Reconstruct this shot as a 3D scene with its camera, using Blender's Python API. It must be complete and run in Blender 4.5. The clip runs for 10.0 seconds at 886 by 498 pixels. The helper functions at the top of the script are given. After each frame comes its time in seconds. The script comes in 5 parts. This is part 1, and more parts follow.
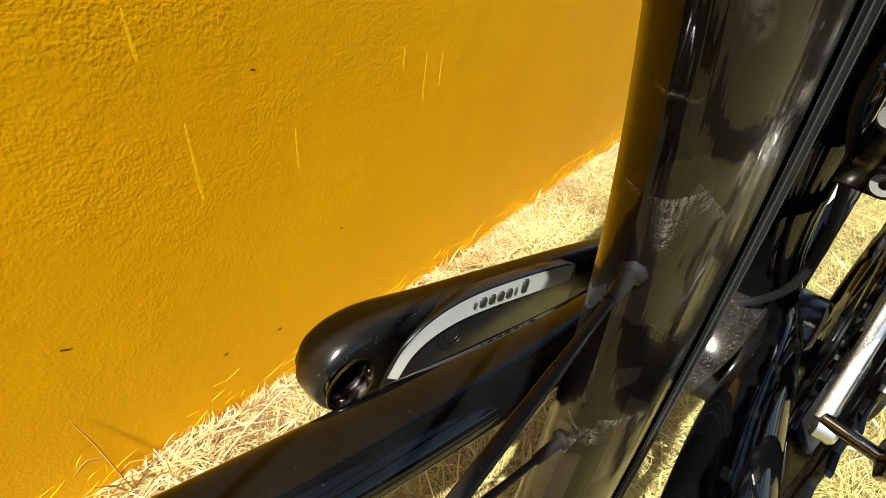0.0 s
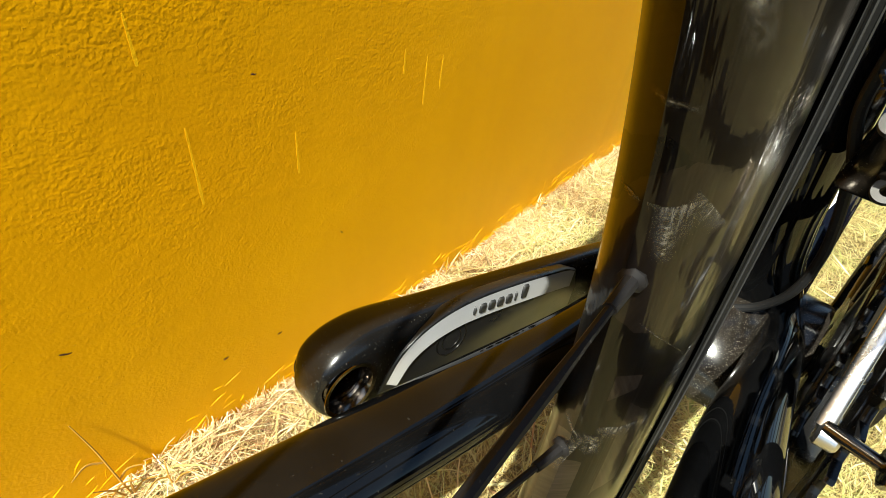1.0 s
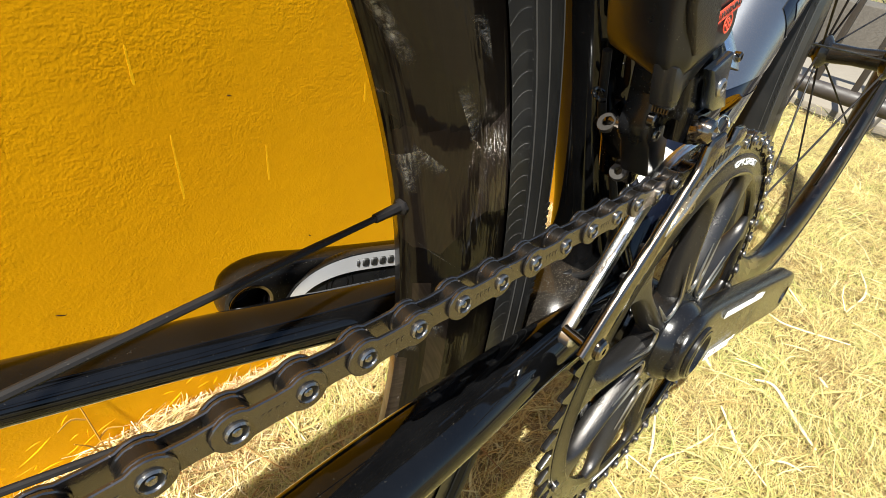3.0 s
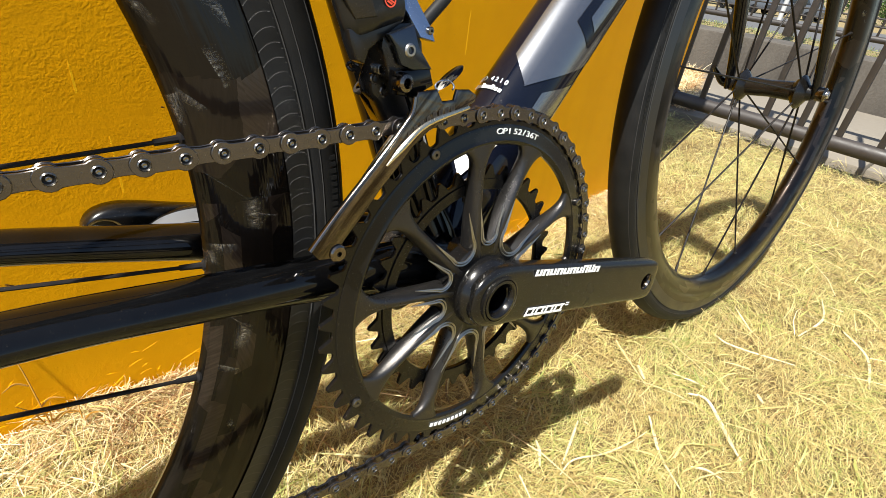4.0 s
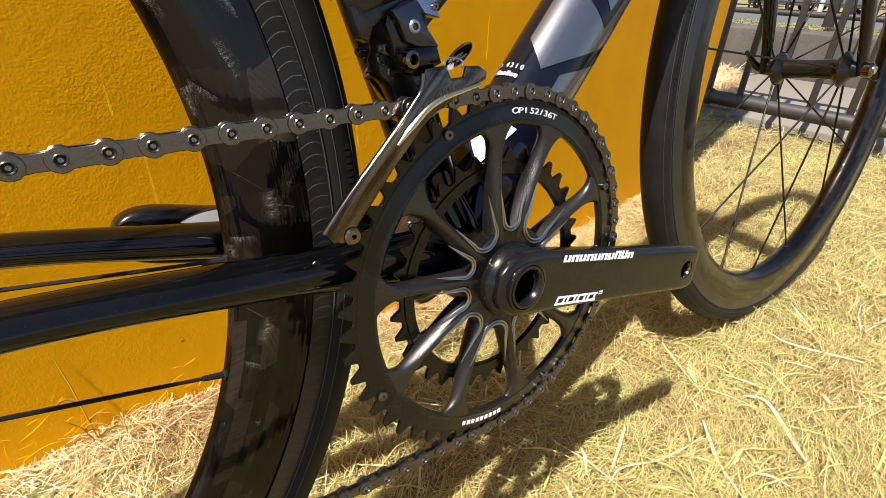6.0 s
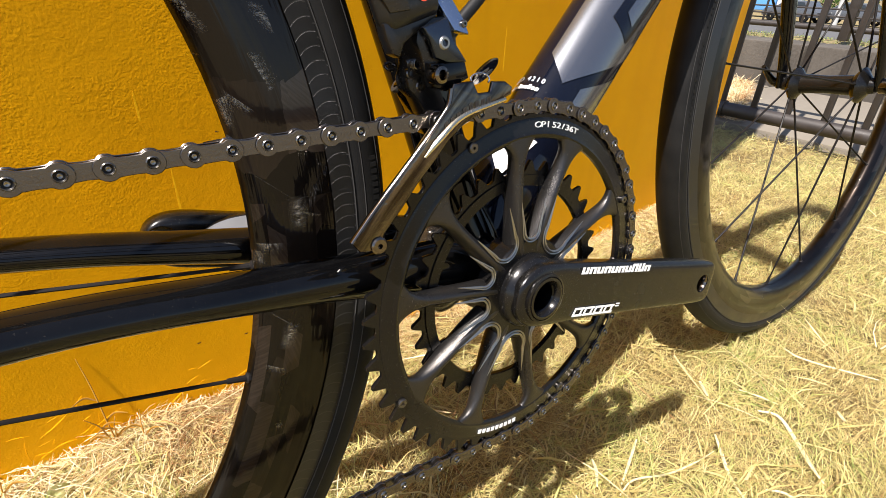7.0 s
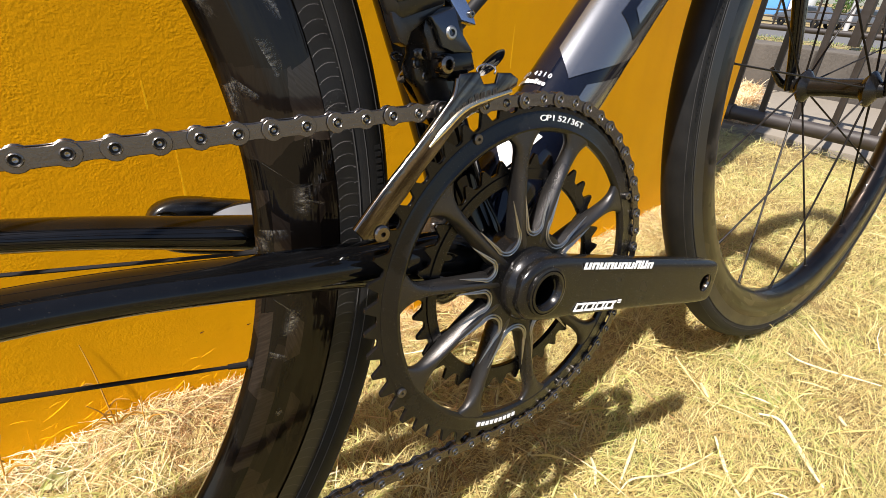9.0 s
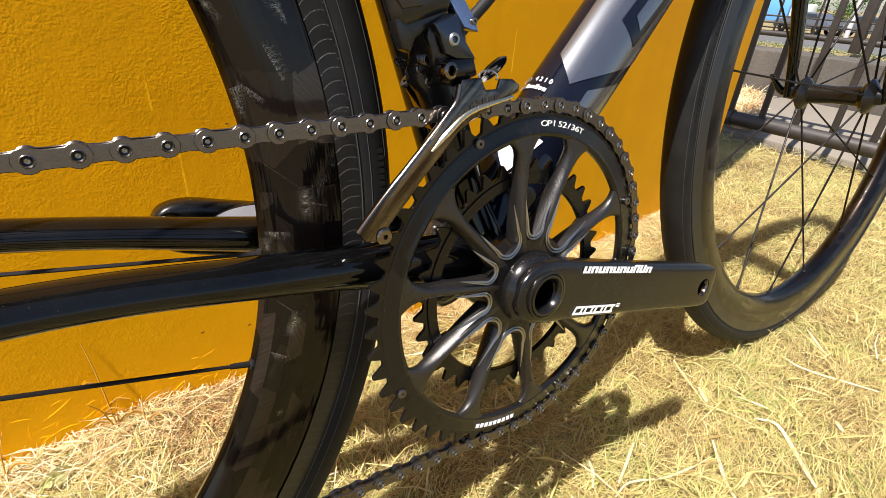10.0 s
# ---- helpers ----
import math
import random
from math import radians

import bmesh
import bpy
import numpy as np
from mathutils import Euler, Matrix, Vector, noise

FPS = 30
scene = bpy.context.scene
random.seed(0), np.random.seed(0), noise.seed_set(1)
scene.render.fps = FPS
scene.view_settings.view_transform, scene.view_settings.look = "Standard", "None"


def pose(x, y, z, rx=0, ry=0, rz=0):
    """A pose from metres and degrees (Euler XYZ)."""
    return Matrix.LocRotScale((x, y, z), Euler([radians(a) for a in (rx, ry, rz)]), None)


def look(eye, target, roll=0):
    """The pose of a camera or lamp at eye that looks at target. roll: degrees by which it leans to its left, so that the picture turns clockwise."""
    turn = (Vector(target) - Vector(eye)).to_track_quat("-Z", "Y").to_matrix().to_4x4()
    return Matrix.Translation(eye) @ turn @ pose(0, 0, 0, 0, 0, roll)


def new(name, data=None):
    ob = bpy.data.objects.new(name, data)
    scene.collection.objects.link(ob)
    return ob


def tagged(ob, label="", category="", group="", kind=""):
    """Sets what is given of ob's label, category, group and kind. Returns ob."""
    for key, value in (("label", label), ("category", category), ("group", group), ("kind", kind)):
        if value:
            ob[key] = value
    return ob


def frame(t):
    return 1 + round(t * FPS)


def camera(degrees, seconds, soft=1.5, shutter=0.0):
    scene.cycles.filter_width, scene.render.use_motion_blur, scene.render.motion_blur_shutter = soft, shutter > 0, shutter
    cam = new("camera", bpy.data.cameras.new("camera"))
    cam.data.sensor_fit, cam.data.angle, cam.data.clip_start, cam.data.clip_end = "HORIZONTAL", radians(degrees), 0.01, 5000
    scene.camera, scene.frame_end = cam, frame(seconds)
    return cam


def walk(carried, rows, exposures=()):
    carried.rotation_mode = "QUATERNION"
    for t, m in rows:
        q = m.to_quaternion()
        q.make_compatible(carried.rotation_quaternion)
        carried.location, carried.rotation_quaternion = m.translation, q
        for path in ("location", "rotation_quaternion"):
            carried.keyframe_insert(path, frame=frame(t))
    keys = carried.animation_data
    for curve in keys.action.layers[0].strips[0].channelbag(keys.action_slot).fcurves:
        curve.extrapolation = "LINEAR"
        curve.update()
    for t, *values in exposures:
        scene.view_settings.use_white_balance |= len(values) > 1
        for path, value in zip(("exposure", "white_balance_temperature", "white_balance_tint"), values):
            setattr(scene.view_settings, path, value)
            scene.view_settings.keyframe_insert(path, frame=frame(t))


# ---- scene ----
cam = camera(84.06, 10.0, soft=0.5)
PATH = [
    (0, (-0.2179, 0.0016, 0.4222), (0.3692, 0.4559, -0.2479), 9.67),
    (0.5, (-0.2174, 0.0019, 0.4224), (0.3702, 0.4564, -0.2470), 9.66),
    (1, (-0.2170, 0.0020, 0.4225), (0.3717, 0.4605, -0.2432), 9.60),
    (1.5, (-0.2153, 0.0003, 0.4245), (0.3745, 0.4649, -0.2361), 9.98),
    (2, (-0.2130, -0.0138, 0.4145), (0.3762, 0.4502, -0.2470), 10.44),
    (2.2, (-0.2171, -0.0220, 0.4206), (0.3718, 0.4430, -0.2405), 10.39),
    (3.3, (-0.2249, -0.1173, 0.4460), (0.3782, 0.4301, -0.1342), 9.39),
    (3.5, (-0.2094, -0.1479, 0.4453), (0.3896, 0.4215, -0.1178), 8.99),
    (4, (-0.1896, -0.2071, 0.4407), (0.4057, 0.4039, -0.0811), 7.42),
    (4.5, (-0.1812, -0.2217, 0.4423), (0.3964, 0.4248, -0.0560), 4.61),
    (5, (-0.1838, -0.2210, 0.4325), (0.3790, 0.4456, -0.0563), 2.60),
    (5.5, (-0.1809, -0.2190, 0.4204), (0.3683, 0.4563, -0.0720), 1.61),
    (7, (-0.1912, -0.2147, 0.4251), (0.3469, 0.4795, -0.0529), 2.37),
    (7.5, (-0.1911, -0.2157, 0.4237), (0.3458, 0.4806, -0.0527), 2.77),
    (8, (-0.1901, -0.2151, 0.4223), (0.3456, 0.4810, -0.0556), 2.88),
    (8.5, (-0.1930, -0.2142, 0.4217), (0.3407, 0.4816, -0.0589), 3.20),
    (9, (-0.1922, -0.2172, 0.4217), (0.3394, 0.4808, -0.0581), 3.37),
    (9.5, (-0.1916, -0.2180, 0.4223), (0.3410, 0.4802, -0.0560), 3.71),
    (10, (-0.1944, -0.2190, 0.4233), (0.3388, 0.4809, -0.0519), 3.87),
]
walk(cam, [(t, look(eye, target, roll)) for t, eye, target, roll in PATH],
     exposures=[(0, 1.47, 6400, 0), (1.5, 1.47, 6400, 0), (2.0, 1.62, 6400, 1), (2.2, 1.64, 6400, 2), (3.3, 1.40, 6350, 7), (4.0, 1.24, 6350, 8), (4.6, 1.13, 6400, 10),
                (5.5, 1.15, 6450, 12), (7.0, 1.21, 6450, 14), (10, 1.24, 6450, 14)])

# ---- light ----
SUN_ELEVATION, SUN_HEADING = radians(61), radians(13)     # the light travels towards +x, a little towards the wall
sun_way = Vector((math.cos(SUN_ELEVATION) * math.cos(SUN_HEADING), math.cos(SUN_ELEVATION) * math.sin(SUN_HEADING), -math.sin(SUN_ELEVATION)))
sun = new("sun", bpy.data.lights.new("sun", "SUN"))
sun.data.energy, sun.data.angle, sun.data.color = 5.0, radians(0.53), (1.0, 0.95, 0.86)
sun.matrix_world = look((0, 0, 5), Vector((0, 0, 5)) + sun_way)
world = bpy.data.worlds.new("sky")
scene.world = world
world.use_nodes = True
sky = world.node_tree.nodes.new("ShaderNodeTexSky")
sky.sky_type, sky.sun_disc = "NISHITA", False
sky.sun_elevation = SUN_ELEVATION
sky.sun_rotation = math.atan2(-sun_way.x, -sun_way.y)
world.node_tree.links.new(sky.outputs[0], world.node_tree.nodes["Background"].inputs[0])
world.node_tree.nodes["Background"].inputs[1].default_value = 0.074


# ---- materials ----
class Nodes:
    """A small builder for node materials."""

    def __init__(self, name):
        self.mat = bpy.data.materials.new(name)
        self.mat.use_nodes = True
        self.tree = self.mat.node_tree
        self.bsdf = self.tree.nodes["Principled BSDF"]
        self.out = self.tree.nodes["Material Output"]

    def node(self, kind, **inputs):
        n = self.tree.nodes.new("ShaderNode" + kind)
        for key, value in inputs.items():
            self.put(n.inputs[key.replace("_", " ")], value)
        return n

    def put(self, socket, value):
        if isinstance(value, bpy.types.NodeSocket):
            self.tree.links.new(value, socket)
        else:
            socket.default_value = value

    def coords(self, kind="Object", scale=(1, 1, 1)):
        c = self.node("TexCoord").outputs[kind]
        m = self.node("Mapping")
        self.put(m.inputs["Vector"], c)
        m.inputs["Scale"].default_value = scale
        return m.outputs[0]

    def noise(self, vec, scale, detail=4.0, rough=0.55, distortion=0.0):
        n = self.node("TexNoise", Scale=scale, Detail=detail, Roughness=rough, Distortion=distortion)
        self.put(n.inputs["Vector"], vec)
        return n.outputs[0]

    def ramp(self, fac, stops):
        r = self.node("ValToRGB")
        while len(r.color_ramp.elements) < len(stops):
            r.color_ramp.elements.new(0.5)
        for e, (pos, col) in zip(r.color_ramp.elements, stops):
            e.position = pos
            e.color = (*col, 1) if len(col) == 3 else col
        self.put(r.inputs[0], fac)
        return r.outputs[0]

    def grey(self, fac, a, b, lo=0.0, hi=1.0):
        m = self.node("MapRange")
        self.put(m.inputs[0], fac)
        for i, v in enumerate((lo, hi, a, b)):
            m.inputs[1 + i].default_value = v
        return m.outputs[0]

    def math(self, op, a, b=0.0, c=0.0):
        m = self.node("Math")
        m.operation = op
        self.put(m.inputs[0], a), self.put(m.inputs[1], b), self.put(m.inputs[2], c)
        return m.outputs[0]

    def mix(self, fac, a, b, blend="MIX"):
        m = self.node("Mix")
        m.data_type, m.blend_type = "RGBA", blend
        self.put(m.inputs[0], fac), self.put(m.inputs[6], a), self.put(m.inputs[7], b)
        return m.outputs[2]

    def bump(self, height, strength, distance, normal=None):
        b = self.node("Bump", Strength=strength, Distance=distance, Height=height)
        if normal:
            self.put(b.inputs["Normal"], normal)
        return b.outputs[0]

    def set(self, **inputs):
        for key, value in inputs.items():
            self.put(self.bsdf.inputs[key.replace("_", " ")], value)
        return self.mat


def col(r, g, b):
    return (r, g, b, 1)


def worn(name, base, rough, metal=0.0, dust=0.15, coat=0.0, grain=900, relief=0.0, spec=0.5):
    """Paint, metal or plastic with fine grain, faint smudges and dust."""
    n = Nodes(name)
    v = n.coords()
    fine, broad = n.noise(v, grain, 3), n.noise(v, 35, 5)
    specks = n.ramp(n.noise(v, 1400, 1), [(0.70, (0, 0, 0)), (0.76, (1, 1, 1))])
    c = n.mix(n.grey(broad, 0, 0.35, 0.4, 0.75), col(*base), col(*[min(1, x * 1.35 + 0.006) for x in base]))
    c = n.mix(n.math("MULTIPLY", specks, dust), c, col(0.42, 0.38, 0.30))
    r = n.math("ADD", n.grey(broad, rough * 0.8, rough * 1.3, 0.3, 0.7), n.math("MULTIPLY", specks, 0.2))
    kw = dict(Base_Color=c, Roughness=r, Metallic=metal)
    if spec != 0.5:
        kw.update(Specular_IOR_Level=spec)
    if coat:
        kw.update(Coat_Weight=coat, Coat_Roughness=0.04)
    if relief:
        kw.update(Normal=n.bump(fine, 0.5, relief))
    return n.set(**kw)


M = {}
M["gloss_black"] = worn("gloss_black_paint", (0.002, 0.002, 0.0022), 0.035, dust=0.025, spec=0.32)
M["anodised"] = worn("black_anodised_aluminium", (0.0065, 0.0060, 0.0057), 0.22, metal=0.25, dust=0.10, relief=0.00004)
M["ring"] = worn("black_machined_aluminium", (0.0075, 0.0068, 0.0065), 0.23, metal=0.4, dust=0.12, relief=0.00004)
M["arm"] = worn("blasted_dark_aluminium", (0.050, 0.047, 0.045), 0.30, metal=0.85, dust=0.22, grain=1500, relief=0.0003)
M["bright_steel"] = worn("bright_steel", (0.66, 0.65, 0.64), 0.28, metal=1.0, dust=0.03)
M["plastic"] = worn("black_plastic", (0.006, 0.006, 0.0066), 0.30, dust=0.10, spec=0.45)
M["alloy_dark"] = worn("dark_polished_link", (0.05, 0.06, 0.08), 0.18, metal=0.9, dust=0.05)
M["alloy_blue"] = worn("blue_grey_polished_arm", (0.30, 0.36, 0.46), 0.22, metal=0.95, dust=0.03)
M["bead"] = worn("pale_rubber_bead", (0.022, 0.021, 0.020), 0.6, dust=0.0)
M["steel"] = worn("polished_steel", (0.17, 0.145, 0.12), 0.12, metal=1.0, dust=0.04)
M["brass"] = worn("bright_rib_steel", (0.60, 0.50, 0.34), 0.2, metal=1.0, dust=0.0)
M["washer"] = worn("dull_steel_washer", (0.035, 0.031, 0.028), 0.45, metal=0.3, dust=0.0)
M["edge"] = worn("bare_machined_edge", (0.36, 0.345, 0.325), 0.32, metal=1.0, dust=0.0)
M["chain"] = worn("oiled_chain_steel", (0.125, 0.112, 0.103), 0.22, metal=0.95, dust=0.06, grain=700, relief=0.00012)
M["chain_pin"] = worn("bright_chain_pin", (0.24, 0.22, 0.195), 0.2, metal=0.95, dust=0.03)
M["socket"] = worn("dark_pin_socket", (0.010, 0.009, 0.009), 0.35, metal=0.5, dust=0.0)
M["roller"] = worn("oily_roller_steel", (0.045, 0.040, 0.036), 0.28, metal=0.9, dust=0.08)
M["pin"] = worn("chain_pin_steel", (0.12, 0.11, 0.10), 0.25, metal=0.9, dust=0.05)
M["white_print"] = worn("white_print", (0.75, 0.75, 0.74), 0.5, dust=0.0)
M["grey_print"] = worn("grey_print", (0.40, 0.38, 0.36), 0.5, dust=0.0)
M["black_print"] = worn("black_print", (0.01, 0.01, 0.01), 0.5, dust=0.0)
M["red_print"] = worn("red_sticker", (0.65, 0.07, 0.03), 0.45, dust=0.02)
M["label_white"] = worn("white_paper_label", (0.80, 0.80, 0.78), 0.55, dust=0.05)
M["silver"] = worn("brushed_silver", (0.58, 0.58, 0.60), 0.36, metal=0.55, dust=0.0, relief=0.00002)
M["rubber_cable"] = worn("cable_sheath", (0.009, 0.009, 0.0095), 0.5, dust=0.1, spec=0.25)
M["spoke"] = worn("black_spoke_steel", (0.009, 0.008, 0.008), 0.5, dust=0.06, spec=0.16)
M["iron"] = worn("dark_brown_painted_iron", (0.027, 0.021, 0.018), 0.5, dust=0.14, grain=300, relief=0.0002)
M["concrete_pale"] = worn("pale_concrete", (0.160, 0.138, 0.108), 0.9, dust=0.2, grain=120, relief=0.001)


def wall_paint():
    n = Nodes("ochre_wall_paint")
    v = n.coords()
    peel = n.noise(v, 540, 0.8, 0.45, 0.3)
    lumps = n.noise(v, 220, 0.5, 0.4)
    fleck = n.ramp(n.noise(v, 520, 1, 0.5), [(0.74, (0, 0, 0)), (0.78, (1, 1, 1))])
    patch = n.noise(v, 3.5, 4, 0.6)
    stain = n.noise(n.coords(scale=(18, 18, 1.2)), 1.0, 4, 0.6)
    c = n.mix(n.grey(patch, 0, 1, 0.3, 0.7), col(0.77, 0.347, 0.0012), col(0.86, 0.410, 0.0016))
    c = n.mix(n.grey(stain, 0, 0.35, 0.5, 0.8), c, col(0.66, 0.295, 0.003))
    h = n.math("ADD", n.math("ADD", peel, n.math("MULTIPLY", lumps, 0.6)), n.math("MULTIPLY", fleck, 0.5))
    c = n.mix(n.math("MULTIPLY", fleck, 0.45), c, col(0.50, 0.22, 0.01))
    return n.set(Base_Color=c, Roughness=n.grey(peel, 0.42, 0.56, 0.3, 0.7), Specular_IOR_Level=0.08, Normal=n.bump(n.math("MULTIPLY", h, n.grey(n.noise(v, 26, 3), 0.45, 1.15, 0.35, 0.65)), 0.62, 0.00034))


def carbon():
    """Dark patchwork carbon under lacquer: large torn patches, each with its own lie of the fibres."""
    n = Nodes("patchwork_carbon")
    uv = n.coords("UV")
    shake = n.node("TexNoise", Scale=45, Detail=4)
    n.put(shake.inputs["Vector"], uv)
    warp = n.mix(0.008, uv, shake.outputs[1])
    vor = n.node("TexVoronoi", Scale=27, Randomness=1.0)
    n.put(vor.inputs["Vector"], warp)
    sep = n.node("SeparateColor")
    n.put(sep.inputs[0], vor.outputs["Color"])
    rot = n.node("VectorRotate")
    n.put(rot.inputs["Vector"], uv)
    n.put(rot.inputs["Angle"], n.math("MULTIPLY", sep.outputs[0], 6.28))
    stretch = n.node("Mapping")
    n.put(stretch.inputs[0], rot.outputs[0])
    stretch.inputs["Scale"].default_value = (60, 900, 1)
    fibre = n.noise(stretch.outputs[0], 1.0, 3)
    tone = n.math("MULTIPLY", n.math("POWER", sep.outputs[1], 1.6), n.grey(fibre, 0.8, 1.0, 0.3, 0.7))
    c = n.ramp(tone, [(0, (0.004, 0.0031, 0.0028)), (0.40, (0.010, 0.0076, 0.0063)), (0.70, (0.021, 0.0155, 0.0125)), (1, (0.056, 0.043, 0.036))])
    run = n.node("Mapping")
    n.put(run.inputs[0], uv)
    run.inputs["Scale"].default_value = (9, 130, 1)
    ripple = n.noise(run.outputs[0], 1.0, 3, 0.6, 0.5)
    return n.set(Base_Color=c, Metallic=0.75, Roughness=n.grey(sep.outputs[1], 0.42, 0.28), Specular_IOR_Level=0.08, Coat_Weight=0.48, Coat_Roughness=0.04,
                 Normal=n.bump(fibre, 0.06, 0.0001), Coat_Normal=n.bump(ripple, 0.45, 0.0014))


def carbon_fold():
    """Frayed bright fibres, dense along the fold and thinning out from it."""
    n = Nodes("bright_carbon_fold")
    uv = n.coords("UV")
    s = n.node("SeparateXYZ")
    n.put(s.inputs[0], uv)
    u, v = s.outputs[0], s.outputs[1]
    near = n.math("POWER", n.math("SUBTRACT", 1.0, n.math("ABSOLUTE", v)), 1.6)
    ends = n.math("SUBTRACT", 1.0, n.math("MULTIPLY", u, u))
    seed = n.math("MULTIPLY", n.node("ObjectInfo").outputs["Random"], 50.0)
    shift = n.node("CombineXYZ")
    n.put(shift.inputs[0], n.math("MULTIPLY_ADD", u, 7.0, seed)), n.put(shift.inputs[1], n.math("MULTIPLY", v, 1.3)), n.put(shift.inputs[2], n.math("MULTIPLY", u, v))
    streak = n.noise(shift.outputs[0], 1.0, 4, 0.65, 0.6)
    mask = n.math("MULTIPLY", n.math("MULTIPLY", near, ends), n.grey(streak, 0.0, 1.3, 0.40, 0.68))
    clear = n.node("BsdfTransparent")
    n.set(Base_Color=col(0.20, 0.19, 0.175), Metallic=0.75, Roughness=0.38)
    m = n.node("MixShader")
    n.put(m.inputs[0], n.math("MINIMUM", mask, 0.85))
    n.put(m.inputs[1], clear.outputs[0]), n.put(m.inputs[2], n.bsdf.outputs[0])
    n.put(n.out.inputs[0], m.outputs[0])
    return n.mat


def smoked_chrome():
    """Dark polished steel, a little wavy, with bands of reflection also painted into its colour."""
    n = Nodes("smoked_chrome")
    v = n.coords()
    wave, fine = n.noise(n.coords(), 70, 3), n.noise(v, 900, 3)
    turn = n.node("VectorRotate")
    turn.rotation_type = "Y_AXIS"
    n.put(turn.inputs["Vector"], v)
    turn.inputs["Angle"].default_value = radians(43)
    along = n.node("Mapping")
    n.put(along.inputs[0], turn.outputs[0])
    along.inputs["Scale"].default_value = (22, 22, 330)
    streak = n.noise(along.outputs[0], 1.0, 4, 0.6, 0.4)
    # light and dark streaks along the cage, standing in for reflected surroundings
    c = n.mix(n.grey(streak, 0, 1, 0.36, 0.62), col(0.185, 0.158, 0.132), col(0.040, 0.032, 0.027))
    c = n.mix(n.grey(fine, 0, 0.4, 0.4, 0.7), c, col(0.075, 0.062, 0.052))
    return n.set(Base_Color=c, Metallic=1.0, Roughness=n.grey(streak, 0.06, 0.16), Normal=n.bump(wave, 0.55, 0.0014))


def brake_track():
    """A carbon brake track with a row of curved grooves."""
    n = Nodes("grooved_brake_track")
    s = n.node("SeparateXYZ")
    n.put(s.inputs[0], n.coords("UV"))
    u, w = s.outputs[0], s.outputs[1]
    bend = n.math("MULTIPLY", n.math("POWER", n.math("ABSOLUTE", w), 2.0), 9000.0)
    f = n.math("FRACT", n.math("ADD", n.math("MULTIPLY", u, 165.0), bend))
    line = n.math("LESS_THAN", f, 0.10)
    broad = n.noise(n.coords(), 60, 4)
    c = n.mix(line, n.ramp(broad, [(0.3, (0.006, 0.006, 0.006)), (0.7, (0.015, 0.0145, 0.014))]), col(0.026, 0.025, 0.024))
    return n.set(Base_Color=c, Roughness=n.grey(broad, 0.35, 0.55), Normal=n.bump(n.math("SUBTRACT", 1.0, line), 0.8, 0.0006))


def rubber():
    n = Nodes("black_tyre_rubber")
    v = n.coords()
    broad, fine = n.noise(v, 40, 5), n.noise(v, 1800, 2)
    c = n.ramp(broad, [(0.3, (0.004, 0.004, 0.0042)), (0.75, (0.011, 0.0105, 0.010))])
    return n.set(Base_Color=c, Specular_IOR_Level=0.22, Roughness=0.58, Normal=n.bump(fine, 0.3, 0.0002))


def frame_paint():
    """Grey metallic lacquer of the down tube."""
    n = Nodes("grey_metallic_lacquer")
    v = n.coords()
    flake = n.noise(v, 5000, 1)
    c = n.ramp(flake, [(0.3, (0.11, 0.115, 0.13)), (0.7, (0.20, 0.205, 0.22))])
    return n.set(Base_Color=c, Metallic=0.85, Roughness=0.27, Coat_Weight=0.9, Coat_Roughness=0.05)


def dusty():
    n = Nodes("dusty_black_shell")
    v = n.coords()
    specks = n.ramp(n.noise(v, 2200, 2), [(0.62, (0, 0, 0)), (0.70, (1, 1, 1))])
    film = n.noise(v, 60, 4)
    c = n.mix(n.math("MULTIPLY", specks, 0.35), n.ramp(film, [(0.3, (0.006, 0.005, 0.004)), (0.7, (0.018, 0.0145, 0.0115))]), col(0.40, 0.36, 0.30))
    return n.set(Base_Color=c, Roughness=n.grey(film, 0.10, 0.26), Specular_IOR_Level=0.45)


def straw(name, stops, rough=0.6, through_light=0.28):
    n = Nodes(name)
    g = n.node("NewGeometry")
    patch = n.noise(n.coords(), 7, 4)
    c = n.ramp(n.math("ADD", n.math("MULTIPLY", g.outputs["Random Per Island"], 0.75), n.grey(patch, -0.15, 0.3, 0.3, 0.7)), stops)
    n.set(Base_Color=c, Roughness=rough)
    t = n.node("BsdfTranslucent")
    n.put(t.inputs[0], c)
    m = n.node("MixShader")
    m.inputs[0].default_value = through_light
    n.put(m.inputs[1], n.bsdf.outputs[0]), n.put(m.inputs[2], t.outputs[0])
    n.put(n.out.inputs[0], m.outputs[0])
    return n.mat


def soil():
    n = Nodes("dry_turf_soil")
    v = n.coords()
    a, b = n.noise(v, 9, 5), n.noise(v, 140, 4)
    c = n.ramp(a, [(0.3, (0.16, 0.115, 0.05)), (0.7, (0.28, 0.22, 0.095))])
    c = n.mix(n.grey(b, 0, 0.7, 0.4, 0.7), c, col(0.10, 0.065, 0.03))
    return n.set(Base_Color=c, Roughness=0.95, Normal=n.bump(b, 0.8, 0.01))


def weathered():
    n = Nodes("weathered_concrete")
    v = n.coords()
    a, b = n.noise(n.coords(scale=(2, 2, 0.6)), 3, 5), n.noise(v, 90, 4)
    c = n.ramp(a, [(0.3, (0.038, 0.031, 0.024)), (0.7, (0.086, 0.073, 0.058))])
    c = n.mix(n.grey(b, 0, 0.4, 0.4, 0.7), c, col(0.100, 0.088, 0.074))
    return n.set(Base_Color=c, Roughness=0.92, Normal=n.bump(b, 0.5, 0.004))


